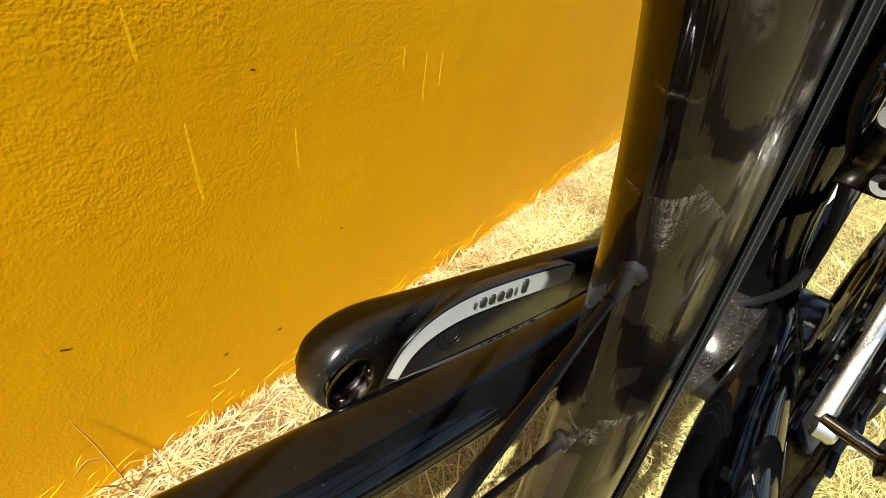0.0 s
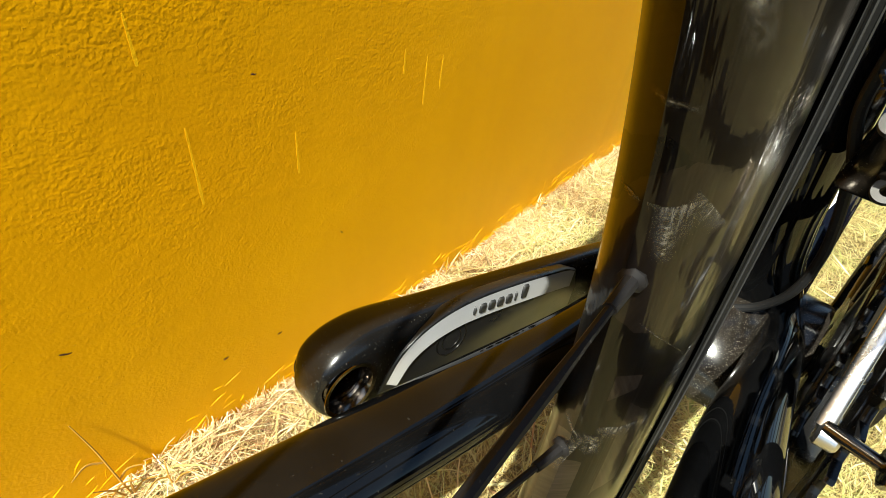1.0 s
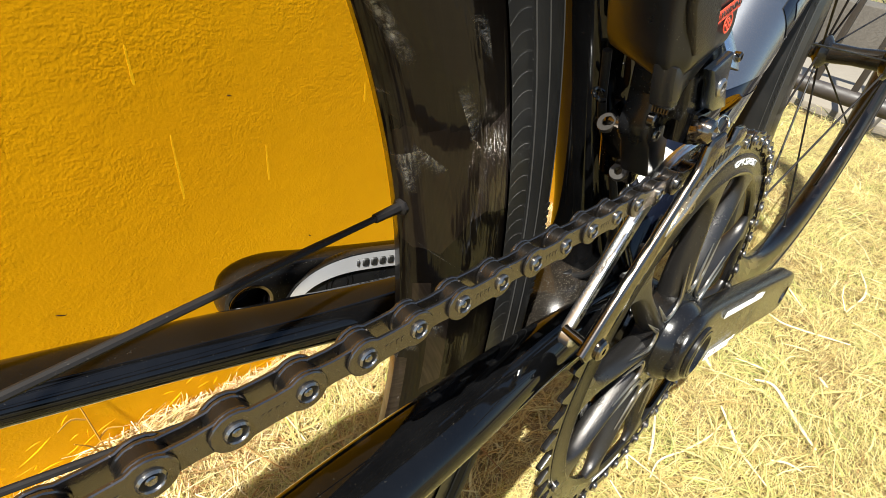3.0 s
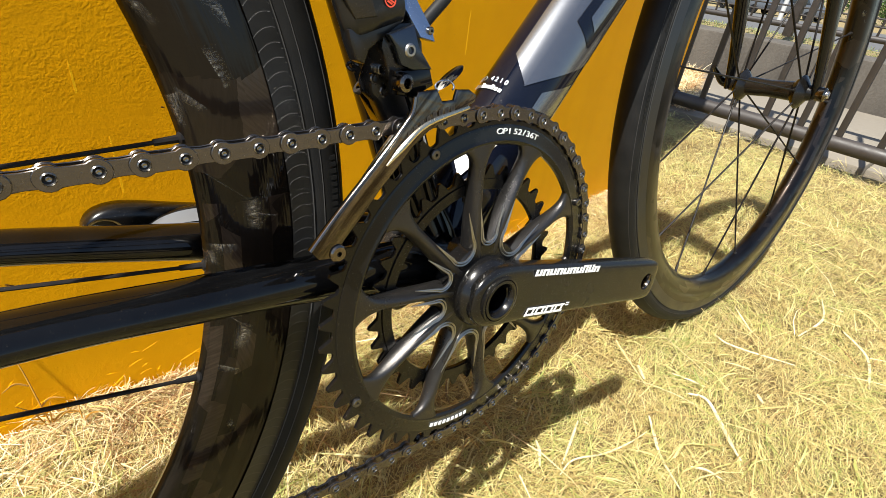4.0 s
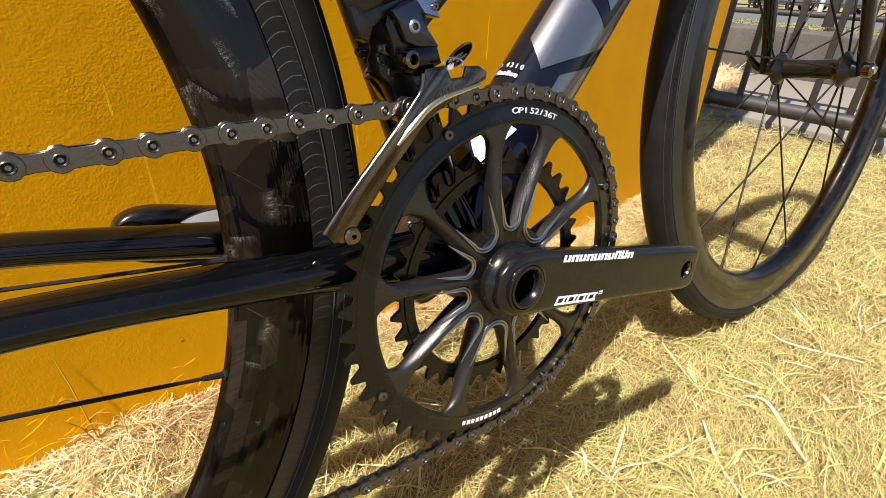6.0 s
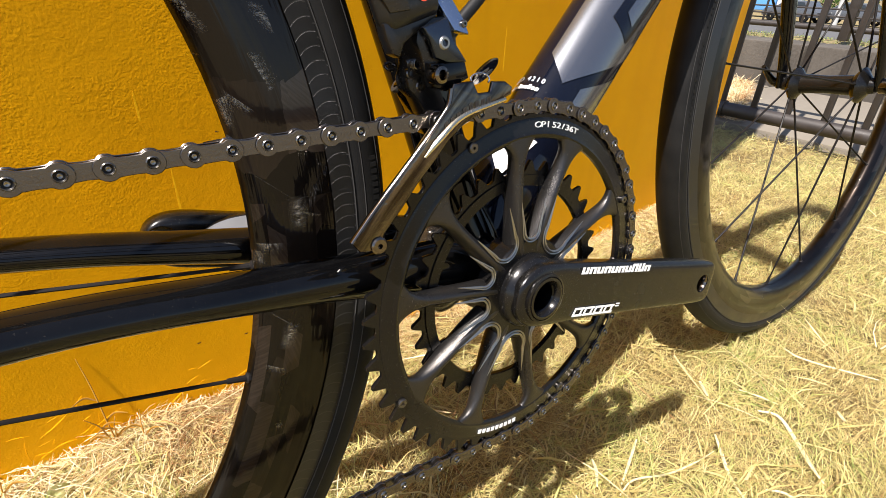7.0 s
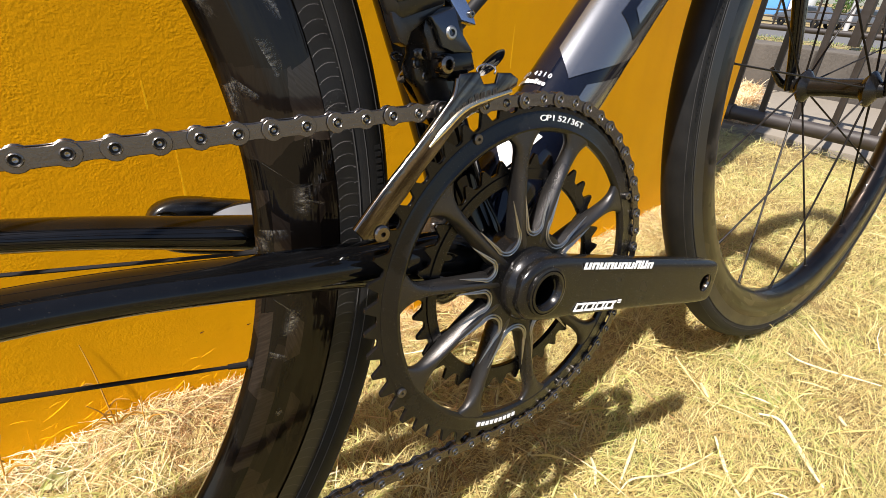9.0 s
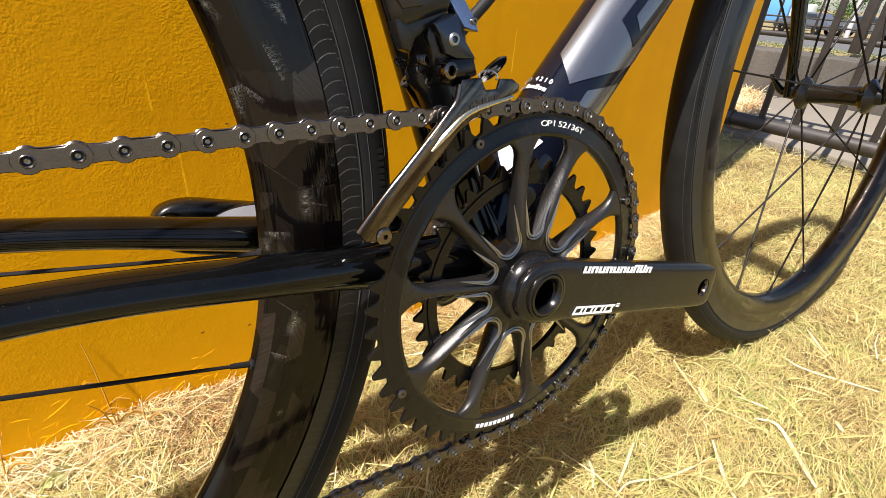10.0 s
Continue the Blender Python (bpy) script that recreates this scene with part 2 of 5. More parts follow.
M["wall"], M["carbon"], M["track"], M["rubber"], M["frame_grey"], M["dusty"] = wall_paint(), carbon(), brake_track(), rubber(), frame_paint(), dusty()
M["track_plain"] = worn("smooth_brake_track", (0.0075, 0.0072, 0.0070), 0.36, dust=0.08, coat=0.15, grain=600, relief=0.0001)
M["fold"], M["chrome"] = carbon_fold(), smoked_chrome()
M["drip"] = worn("pale_ochre_paint_run", (0.90, 0.475, 0.006), 0.5, dust=0.0, spec=0.1, grain=420, relief=0.0006)
M["soil"], M["concrete"] = soil(), weathered()
STRAW = [(0.0, (0.19, 0.12, 0.04)), (0.2, (0.38, 0.28, 0.10)), (0.45, (0.54, 0.435, 0.165)), (0.60, (0.61, 0.535, 0.245)), (0.74, (0.43, 0.43, 0.13)), (0.94, (0.23, 0.27, 0.065))]
M["straw"] = straw("dry_grass", STRAW)
M["pale_straw"] = straw("bleached_straw", [(0.0, (0.17, 0.07, 0.025)), (0.26, (0.42, 0.23, 0.085)), (0.48, (0.68, 0.52, 0.26)), (0.9, (0.88, 0.80, 0.56))])
M["bleached"] = worn("bleached_leaf", (0.80, 0.72, 0.50), 0.45, dust=0.0, grain=300, relief=0.0003)
M["panel"] = worn("blue_black_lacquer", (0.0030, 0.0042, 0.0095), 0.05, dust=0.015, spec=0.30)
M["crumb"] = worn("dark_dirt_crumb", (0.035, 0.016, 0.006), 0.9, dust=0.0, spec=0.1)
M["brown_straw"] = worn("brown_dry_stalk", (0.50, 0.26, 0.05), 0.7, dust=0.0, spec=0.1)
M["pale_leaf"] = worn("pale_leaf", (0.62, 0.62, 0.30), 0.5, dust=0.1)
M["pole"] = worn("pale_concrete_pole", (0.42, 0.41, 0.39), 0.8, dust=0.1)
M["asphalt"] = worn("sunlit_asphalt", (0.075, 0.073, 0.072), 0.9, dust=0.2, grain=40, relief=0.004)
M["verge"] = straw("verge_grass", [(0.0, (0.10, 0.14, 0.03)), (0.5, (0.20, 0.24, 0.06)), (1.0, (0.42, 0.40, 0.14))])
M["leaf"] = straw("leaves", [(0.0, (0.03, 0.07, 0.012)), (0.6, (0.07, 0.14, 0.02)), (1.0, (0.14, 0.2, 0.04))])
M["bark"] = worn("bark", (0.09, 0.065, 0.045), 0.9, grain=60, relief=0.004)
M["car_grey"] = worn("grey_car_paint", (0.07, 0.075, 0.085), 0.25, coat=0.6, dust=0.02)
M["car_white"] = worn("white_car_paint", (0.78, 0.78, 0.78), 0.25, coat=0.6, dust=0.02)
M["car_blue"] = worn("blue_panel_paint", (0.10, 0.30, 0.62), 0.35, coat=0.4, dust=0.02)
M["car_glass"] = worn("dark_car_glass", (0.02, 0.025, 0.03), 0.06, dust=0.0)


# ---- mesh helpers ----
def mesh_of(name, bm, material, smooth=35):
    me = bpy.data.meshes.new(name)
    bmesh.ops.recalc_face_normals(bm, faces=bm.faces)
    bm.to_mesh(me)
    bm.free()
    if smooth:
        me.shade_smooth()
        me.set_sharp_from_angle(angle=radians(smooth))
    for m in material if isinstance(material, (list, tuple)) else [material]:
        me.materials.append(m)
    return me


def part(name, bm, material, parent, label="", smooth=35):
    """One mesh object under a thing or under a part, in the same coordinates."""
    ob = new(name, mesh_of(name, bm, material, smooth))
    ob.parent = parent
    return tagged(ob, label)


def curve_points(pts, per=6):
    """Catmull-Rom points through pts (tuples of any length)."""
    p = [np.array(q, float) for q in pts]
    p = [2 * p[0] - p[1]] + p + [2 * p[-1] - p[-2]]
    out = []
    for i in range(1, len(p) - 2):
        for k in range(per):
            t = k / per
            out.append(0.5 * (2 * p[i] + (p[i + 1] - p[i - 1]) * t + (2 * p[i - 1] - 5 * p[i] + 4 * p[i + 1] - p[i + 2]) * t * t
                              + (3 * p[i] - p[i - 1] - 3 * p[i + 1] + p[i + 2]) * t ** 3))
    out.append(p[-2])
    return out


def tube(pts, n=20, per=6, side=(0, 1, 0), bm=None, power=2.0):
    """A swept tube. pts: (x, y, z, a) or (x, y, z, a, b): a is the half-width along side, b across it. power over 2 squares the section."""
    bm = bm or bmesh.new()
    pts = [tuple(q) + ((q[3],) if len(q) == 4 else ()) for q in pts]
    line = curve_points(pts, per) if per > 1 else [np.array(q, float) for q in pts]
    rings = []
    for i, q in enumerate(line):
        d = Vector(line[min(i + 1, len(line) - 1)][:3] - line[max(i - 1, 0)][:3]).normalized()
        u = Vector(side) - d * d.dot(Vector(side))
        u = u.normalized() if u.length > 1e-4 else d.orthogonal().normalized()
        w = d.cross(u)
        ring = []
        for k in range(n):
            a = 2 * math.pi * k / n
            ca, sa = math.cos(a), math.sin(a)
            ca, sa = math.copysign(abs(ca) ** (2 / power), ca), math.copysign(abs(sa) ** (2 / power), sa)
            ring.append(bm.verts.new(Vector(q[:3]) + u * (ca * q[3]) + w * (sa * q[4])))
        rings.append(ring)
    for a, b in zip(rings, rings[1:]):
        for k in range(n):
            bm.faces.new((a[k], a[(k + 1) % n], b[(k + 1) % n], b[k]))
    bm.faces.new(rings[0][::-1]), bm.faces.new(rings[-1])
    return bm


def revolve(profile, steps=180, closed=False, centre=(0, 0, 0), bm=None, start=0.0, sweep=2 * math.pi, uv=True):
    """Turns a profile of (radius, y) about the y axis at centre. UV: metres along the turn and along the profile."""
    bm = bm or bmesh.new()
    layer = bm.loops.layers.uv.verify() if uv else None
    full = abs(sweep - 2 * math.pi) < 1e-6
    count = steps if full else steps + 1
    rows = []
    for i in range(count):
        a = start + sweep * i / steps
        rows.append([bm.verts.new((centre[0] + r * math.cos(a), centre[1] + y, centre[2] + r * math.sin(a))) for r, y in profile])
    run = [0.0]
    for (r0, y0), (r1, y1) in zip(profile, profile[1:] + profile[:1]):
        run.append(run[-1] + math.hypot(r1 - r0, y1 - y0))
    middle = run[len(profile) - 1] / 2
    m = len(profile)
    for i in range(steps):
        a, b = rows[i], rows[(i + 1) % count]
        for k in range(m if closed else m - 1):
            f = bm.faces.new((a[k], a[(k + 1) % m], b[(k + 1) % m], b[k]))
            if uv:
                rr = profile[k][0]
                for loop, (ii, kk) in zip(f.loops, ((i, k), (i, k + 1), (i + 1, k + 1), (i + 1, k))):
                    loop[layer].uv = (sweep * ii / steps * rr, run[kk] - middle)
    return bm


def plate(outline, y0, y1, bevel=0.0, bm=None, segments=2):
    """An outline of (x, z) made into a plate between two y."""
    work = bmesh.new()
    a = [work.verts.new((x, y0, z)) for x, z in outline]
    f = work.faces.new(a)
    out = bmesh.ops.extrude_face_region(work, geom=[f])
    bmesh.ops.translate(work, vec=(0, y1 - y0, 0), verts=[v for v in out["geom"] if isinstance(v, bmesh.types.BMVert)])
    if bevel:
        edges = [e for e in work.edges if abs(e.verts[0].co.y - e.verts[1].co.y) < 1e-9]
        bmesh.ops.bevel(work, geom=edges, offset=bevel, segments=segments, profile=0.5, affect="EDGES", clamp_overlap=True)
    if bm is None:
        return work
    merge(bm, work)
    return bm


def merge(bm, other):
    me = bpy.data.meshes.new("joined")
    other.to_mesh(me)
    other.free()
    bm.from_mesh(me)
    bpy.data.meshes.remove(me)


def box(x0, x1, y0, y1, z0, z1, bevel=0.0, bm=None, m=None, segments=2):
    work = bmesh.new()
    bmesh.ops.create_cube(work, size=1)
    for v in work.verts:
        v.co = Vector(((x0 + x1) / 2 + v.co.x * (x1 - x0), (y0 + y1) / 2 + v.co.y * (y1 - y0), (z0 + z1) / 2 + v.co.z * (z1 - z0)))
    if bevel:
        bmesh.ops.bevel(work, geom=work.edges[:], offset=bevel, segments=segments, profile=0.5, affect="EDGES", clamp_overlap=True)
    if m:
        bmesh.ops.transform(work, matrix=m, verts=work.verts)
    if bm is None:
        return work
    merge(bm, work)
    return bm


def disc(r, y0, y1, hole=0.0, chamfer=0.0004, centre=(0, 0, 0), steps=32, bm=None):
    """A round washer, bolt head or boss about y."""
    c = min(chamfer, r / 3)
    lo, hi = min(y0, y1), max(y0, y1)
    prof = [(max(hole, 1e-5), lo), (r - c, lo), (r, lo + c), (r, hi - c), (r - c, hi), (max(hole, 1e-5), hi)]
    return revolve(prof, steps, closed=True, centre=centre, bm=bm, uv=False)


def writing(text, size, m, material, parent, name, label="", depth=0.00015, spacing=1.0):
    """Raised print in the built-in font, as a mesh."""
    cu = bpy.data.curves.new(name, "FONT")
    cu.body, cu.size, cu.extrude, cu.align_x, cu.align_y, cu.space_character = text, size, depth, "CENTER", "CENTER", spacing
    tmp = bpy.data.objects.new(name, cu)
    scene.collection.objects.link(tmp)
    me = bpy.data.meshes.new_from_object(tmp.evaluated_get(bpy.context.evaluated_depsgraph_get()))
    bpy.data.objects.remove(tmp)
    me.materials.clear()
    me.materials.append(material)
    ob = new(name, me)
    ob.parent = parent
    ob.matrix_basis = m
    return tagged(ob, label)


# ---- setting ----
WALL_Y, WALL_SLOPE = 0.257, 0.055
CREASE, CORNER = 0.675, 1.055


def wall_face(x):
    """The y of the wall's sunny face; past the crease it turns away a little."""
    if x < CREASE:
        return WALL_Y + WALL_SLOPE * x
    return WALL_Y + WALL_SLOPE * CREASE + (x - CREASE) * (WALL_SLOPE + 0.065)


def lump(x, y):
    return 0.010 * noise.noise((x * 5, y * 5, 0.3)) + 0.006 * noise.noise((x * 17, y * 17, 2.0))


def ground_z(x, y):
    near = max(0.0, 1 - max(0.0, (math.hypot(x - 0.4, y)) - 2.0) / 2.0)
    z = lump(x, y) * near - 0.012
    d = wall_face(x) - y
    if x < CORNER and -0.02 < d < 0.5:
        z += math.exp(-max(d, 0) / 0.06) * float(np.interp(x, (-0.21, -0.13, 0.2, 0.5), (0.030, 0.008, 0.006, 0.0)))
    if x > 1.72:
        z -= 0.05 * min(1, (x - 1.72) / 0.1)
    if x > 2.9:
        z += (0.17 if x < 3.1 else 0.23) * max(0.0, 1 - max(0.0, x - 4.2) / 1.5)
    if x > 5:
        z -= 1.25 * min(1, (x - 5) / 38)
    return z


def build_ground():
    xs = np.unique(np.round(np.concatenate([np.linspace(-1.0, 1.75, 140), np.linspace(-4, -1.0, 12), np.linspace(1.75, 8, 24), np.linspace(8, 60, 14),
                                            [-900, -300, -100, -40, -12, 120, 300, 900]]), 4))
    ys = np.unique(np.round(np.concatenate([np.linspace(-1.0, 1.0, 100), np.linspace(-5, -1, 12), np.linspace(1, 6, 12), np.linspace(6, 60, 12),
                                            [-900, -300, -100, -40, -12, 120, 300, 900]]), 4))
    bm = bmesh.new()
    grid = [[bm.verts.new((x, y, ground_z(x, y))) for y in ys] for x in xs]
    for a, b in zip(grid, grid[1:]):
        for k in range(len(ys) - 1):
            bm.faces.new((a[k], b[k], b[k + 1], a[k + 1]))
    ob = new("ground", mesh_of("ground", bm, M["soil"], 180))
    return tagged(ob, "dry straw-coloured lawn soil under the bicycle", "ground", kind="structure")


build_ground()


def build_wall():
    bm = bmesh.new()
    face = [(-1.9, wall_face(-1.9)), (CREASE, wall_face(CREASE)), (CORNER - 0.012, wall_face(CORNER - 0.012)), (CORNER, wall_face(CORNER) + 0.008)]
    back = [(CORNER, wall_face(CORNER) + 0.16), (-1.9, wall_face(-1.9) + 0.16)]
    plan = face + back
    low = [bm.verts.new((x, y, -0.10)) for x, y in plan]
    top = [bm.verts.new((x, y, 2.1)) for x, y in plan]
    for k in range(len(plan)):
        j = (k + 1) % len(plan)
        bm.faces.new((low[k], low[j], top[j], top[k]))
    bm.faces.new(top), bm.faces.new(low[::-1])
    ob = new("wall_north", mesh_of("wall_north", bm, M["wall"], 20))
    return tagged(ob, "ochre yellow painted wall with rough rolled texture", "wall", kind="structure")


build_wall()


def paint_drip(x, z, long, wide):
    """A run of thicker, paler paint down the wall."""
    half = [0.25, 0.45, 0.40, 0.55, 0.50, 0.65, 0.72, 0.45]
    left = [(-wide * h / 2, -0.00012, long * (1 - k / 7)) for k, h in enumerate(half)]
    bm = bmesh.new()
    bm.faces.new([bm.verts.new(q) for q in left + [(-a, b, c) for a, b, c in left[::-1]]])
    for f in list(bm.faces):
        for e in bmesh.ops.extrude_face_region(bm, geom=[f])["geom"]:
            if isinstance(e, bmesh.types.BMVert):
                e.co.y += 0.0006
    ob = new("paint_drip", mesh_of("paint_drip", bm, M["drip"]))
    ob.parent = bpy.data.objects["wall_north"]
    ob.location = (x, wall_face(x), z)
    ob.rotation_euler = (0, 0, math.atan(WALL_SLOPE))


for x, z, long in ((-0.066, 0.225, 0.031), (0.056, 0.241, 0.039), (-0.133, 0.231, 0.05), (0.031, 0.272, 0.018), (0.075, 0.249, 0.028), (-0.147, 0.317, 0.023), (0.272, 0.326, 0.052)):
    paint_drip(x, z, long, 0.0026)


def painted_straw():
    """Bits of straw and bristle painted over on the wall's foot, half sunk in the paint."""
    rng = random.Random(21)
    bm = bmesh.new()
    for k in range(300):
        x = rng.uniform(-0.48, 0.62)
        low = 0.004 + float(np.interp(x, (-0.3, 0.1), (0.075, 0.030))) * rng.random() ** 2.0
        long = rng.uniform(0.005, 0.020) if k % 9 else rng.uniform(0.02, 0.045)
        a = radians(rng.gauss(12, 22) if k % 5 else rng.uniform(0, 180))
        r = rng.uniform(0.0003, 0.0008)
        bow = rng.uniform(-0.12, 0.12) * long
        pts = []
        for u in (-0.5, -0.15, 0.2, 0.5):
            dx, dz = u * long * math.cos(a) - bow * math.sin(a) * (1 - 4 * u * u), u * long * math.sin(a) + bow * math.cos(a) * (1 - 4 * u * u)
            pts.append((x + dx, wall_face(x + dx) + r * 0.25, max(low + dz, 0.0), r * (0.4 if abs(u) == 0.5 else 1.0)))
        tube(pts, 5, 2, bm=bm)
    ob = part("painted_straw", bm, M["wall"], bpy.data.objects["wall_north"], "straw bits painted over in ochre at the wall's foot")
    tagged(ob, kind="stuff")


painted_straw()


def wall_crumb(x, z, long, turn):
    """A dark crumb of dirt stuck in the paint."""
    bm = tube([(-long / 2, 0, 0, 0.0003, 0.0004), (-long * 0.2, -0.0002, 0.0002, 0.0005, 0.0006), (long * 0.2, -0.0002, -0.0001, 0.0004, 0.0004), (long / 2, 0, 0.0003, 0.0002, 0.0002)], 8, 3)
    ob = part("dirt_crumb", bm, M["crumb"], bpy.data.objects["wall_north"])
    ob.matrix_basis = pose(x, wall_face(x) - 0.0002, z, 0, turn, 0)


for x, z, long, turn in ((-0.145, 0.088, 0.004, -12), (-0.098, 0.078, 0.004, -8), (-0.226, 0.172, 0.006, 25), (-0.09, 0.30, 0.003, 5), (-0.03, 0.152, 0.003, 40)):
    wall_crumb(x, z, long, turn)


def railing(x, y_list, rail, z0, z1, bar, extra_rails, label, y_span):
    """An iron railing along y: a bottom rail, thin rails and upright flat bars."""
    base = tagged(new("railing"), label, "railing")
    base.location = (x, 0, 0)
    part("bottom_rail", tube([(0, y_span[0], z0, rail), (0, y_span[1], z0, rail)], 16, 1, side=(1, 0, 0)), M["iron"], base)
    collar = tube([(0, y_span[1] - 0.05, z0, rail * 1.22), (0, y_span[1] - 0.02, z0, rail * 1.22)], 16, 1, side=(1, 0, 0))
    part("rail_collar", collar, M["iron"], base)
    part("top_rail", tube([(0, y_span[0], z1, rail), (0, y_span[1], z1, rail)], 16, 1, side=(1, 0, 0)), M["iron"], base)
    for z, r in extra_rails:
        part("rail", tube([(0, y_span[0], z, r), (0, y_span[1], z, r)], 10, 1, side=(1, 0, 0)), M["iron"], base)
    me = mesh_of("bar", box(-bar[0], bar[0], -bar[1], bar[1], z0, z1, 0.001), M["iron"])
    for y in y_list:
        ob = new("bar", me)
        ob.parent, ob.location = base, (0, y, 0)
    return base


railing(1.655, [0.50 + 0.1045 * k for k in range(1, -16, -1)], 0.023, 0.070, 1.10, (0.006, 0.0088), [],
        "dark brown iron railing with upright bars at the lawn's edge", (-1.2, 0.64))
railing(3.62, [0.115 * k for k in range(30, -8, -1)], 0.017, 0.262, 1.0, (0.004, 0.006), [(0.325, 0.005), (0.365, 0.005)],
        "dark iron railing on top of the low concrete wall", (-1.4, 3.6))
for y in (-1.3, 0.9, 3.5):
    post = box(3.595, 3.645, y - 0.025, y + 0.025, 0.2, 1.05, 0.003)
    tagged(new("railing_post", mesh_of("railing_post", post, M["iron"])), "dark iron post of the railing on the concrete wall", "post", group="railing posts")


def build_slabs():
    for k in range(-2, 6):
        y0, y1 = k * 0.9, k * 0.9 + 0.892
        ob = new("concrete_slab", mesh_of("concrete_slab", box(1.76, 2.80, y0, y1, -0.12, 0.004 + 0.003 * math.sin(k * 3.1), 0.006), M["concrete_pale"]))
        tagged(ob, "pale grey concrete slab beyond the railing", "paving slab", group="concrete slabs")
    for k in range(-2, 6):
        y0, y1 = k * 1.2 - 0.4, k * 1.2 + 0.795
        ob = new("low_wall", mesh_of("low_wall", box(2.80, 3.08, y0, y1, -0.15, 0.215, 0.010), M["concrete"]))
        tagged(ob, "low weathered grey concrete wall segment", "wall", group="low concrete wall")


build_slabs()


# ---- grass ----
def blades(name, count, place_xy, length, width, lie, material, label, category, seed, base_z=0.0):
    """Many curved grass blades as one mesh. place_xy(rng, n) gives roots, heading and a length factor; lie: (low, high) of the rise in degrees."""
    rng = np.random.default_rng(seed)
    xy, heading, factor = place_xy(rng, count)
    n = len(xy)
    ln = rng.uniform(*length, n) * factor
    wd = rng.uniform(*width, n)
    rise = np.radians(rng.uniform(*lie, n))
    bend = rng.uniform(0.3, 1.6, n) * np.where(rise > 0.3, 1, 0.3)
    side_bend = rng.normal(0, 0.5, n)
    root_z = np.array([ground_z(x, y) for x, y in xy]) + base_z + rng.uniform(-0.002, 0.012, n)
    rows = 4
    pts = np.zeros((n, rows, 2, 3), np.float32)
    p = np.stack([xy[:, 0], xy[:, 1], root_z], 1)
    for r in range(rows):
        t = r / (rows - 1)
        h = heading + side_bend * t
        e = rise - bend * t
        d = np.stack([np.cos(h) * np.cos(e), np.sin(h) * np.cos(e), np.sin(e)], 1)
        w = np.stack([-np.sin(h), np.cos(h), rng.normal(0, 0.35, n)], 1) * (wd * (1 - 0.85 * t ** 2) / 2)[:, None]
        pts[:, r, 0], pts[:, r, 1] = p - w, p + w
        p = p + d * (ln / (rows - 1))[:, None]
        low = np.array(root_z) - 0.004
        p[:, 2] = np.maximum(p[:, 2], low)
    verts = pts.reshape(-1, 3)
    quad = np.array([[2 * r, 2 * r + 1, 2 * r + 3, 2 * r + 2] for r in range(rows - 1)])
    faces = (np.arange(n)[:, None, None] * rows * 2 + quad[None]).reshape(-1, 4)
    me = bpy.data.meshes.new(name)
    me.vertices.add(len(verts))
    me.vertices.foreach_set("co", verts.ravel())
    me.loops.add(faces.size)
    me.loops.foreach_set("vertex_index", faces.ravel().astype(np.int32))
    me.polygons.add(len(faces))
    me.polygons.foreach_set("loop_start", np.arange(0, faces.size, 4, dtype=np.int32))
    me.update(calc_edges=True)
    me.validate()
    me.materials.append(material)
    return tagged(new(name, me), label, category, kind="stuff")


def keep_off(xy):
    face = np.array([wall_face(x) for x in xy[:, 0]])
    return (xy[:, 1] < face - 0.004) | (xy[:, 0] > CORNER + 0.01)


def lawn_near(rng, n):
    x = -0.45 + 2.15 * rng.beta(1.0, 1.5, n)
    y = rng.uniform(-0.75, 0.62, n)
    xy = np.stack([x, y], 1)
    xy = xy[keep_off(xy)]
    flow = np.array([noise.noise((q[0] * 4, q[1] * 4, 7)) for q in xy]) * 4
    return xy, flow + rng.normal(0, 1.3, len(xy)), np.ones(len(xy))


def lawn_far(rng, n):
    xy = np.stack([rng.uniform(-1.4, 1.72, n), rng.uniform(-1.9, 1.5, n)], 1)
    xy = xy[keep_off(xy)]
    return xy, rng.uniform(0, 6.3, len(xy)), np.ones(len(xy))


def wall_foot(rng, n):
    x = rng.uniform(-0.5, 0.95, n)
    d = rng.exponential(0.035, n) + 0.004
    xy = np.stack([x, np.array([wall_face(q) for q in x]) - d], 1)
    clump = np.array([noise.noise((q * 9, 3.3, 1)) for q in x])
    keep = rng.uniform(-0.5, 0.5, n) < clump + 0.25
    xy = xy[keep]
    return xy, rng.uniform(0, 6.3, len(xy)), (0.7 + 0.6 * rng.random(len(xy))) * np.interp(xy[:, 0], (-0.2, -0.1), (0.85, 0.55))


blades("lawn", 330000, lawn_near, (0.009, 0.030), (0.00035, 0.0008), (0, 62), M["straw"], "dense dry straw-yellow lawn grass", "grass", 3)
blades("lawn_edge", 60000, lawn_far, (0.025, 0.07), (0.001, 0.0025), (0, 40), M["straw"], "dry yellow lawn grass around the bicycle", "grass", 4)
blades("long_straw", 520, lawn_near, (0.05, 0.14), (0.0007, 0.0016), (0, 14), M["pale_straw"], "long pale dry stalks lying on the lawn", "straw", 6, 0.012)
blades("straw_litter", 30000, wall_foot, (0.020, 0.060), (0.0003, 0.0012), (-2, 28), M["pale_straw"], "bleached straw litter at the foot of the wall", "straw", 5)


def drift(rng, n):
    """Straw blown against the low wall beyond the railing, thinning out over the slabs."""
    x = 1.76 + 1.0 * rng.random(n) ** 0.8
    y = 0.43 * x - 0.17 + np.abs(rng.normal(0, 0.20, n)) - 0.05 * rng.random(n)
    xy = np.stack([x, y], 1)
    return xy, rng.uniform(0, 6.3, n), 0.6 + 0.6 * rng.random(n)


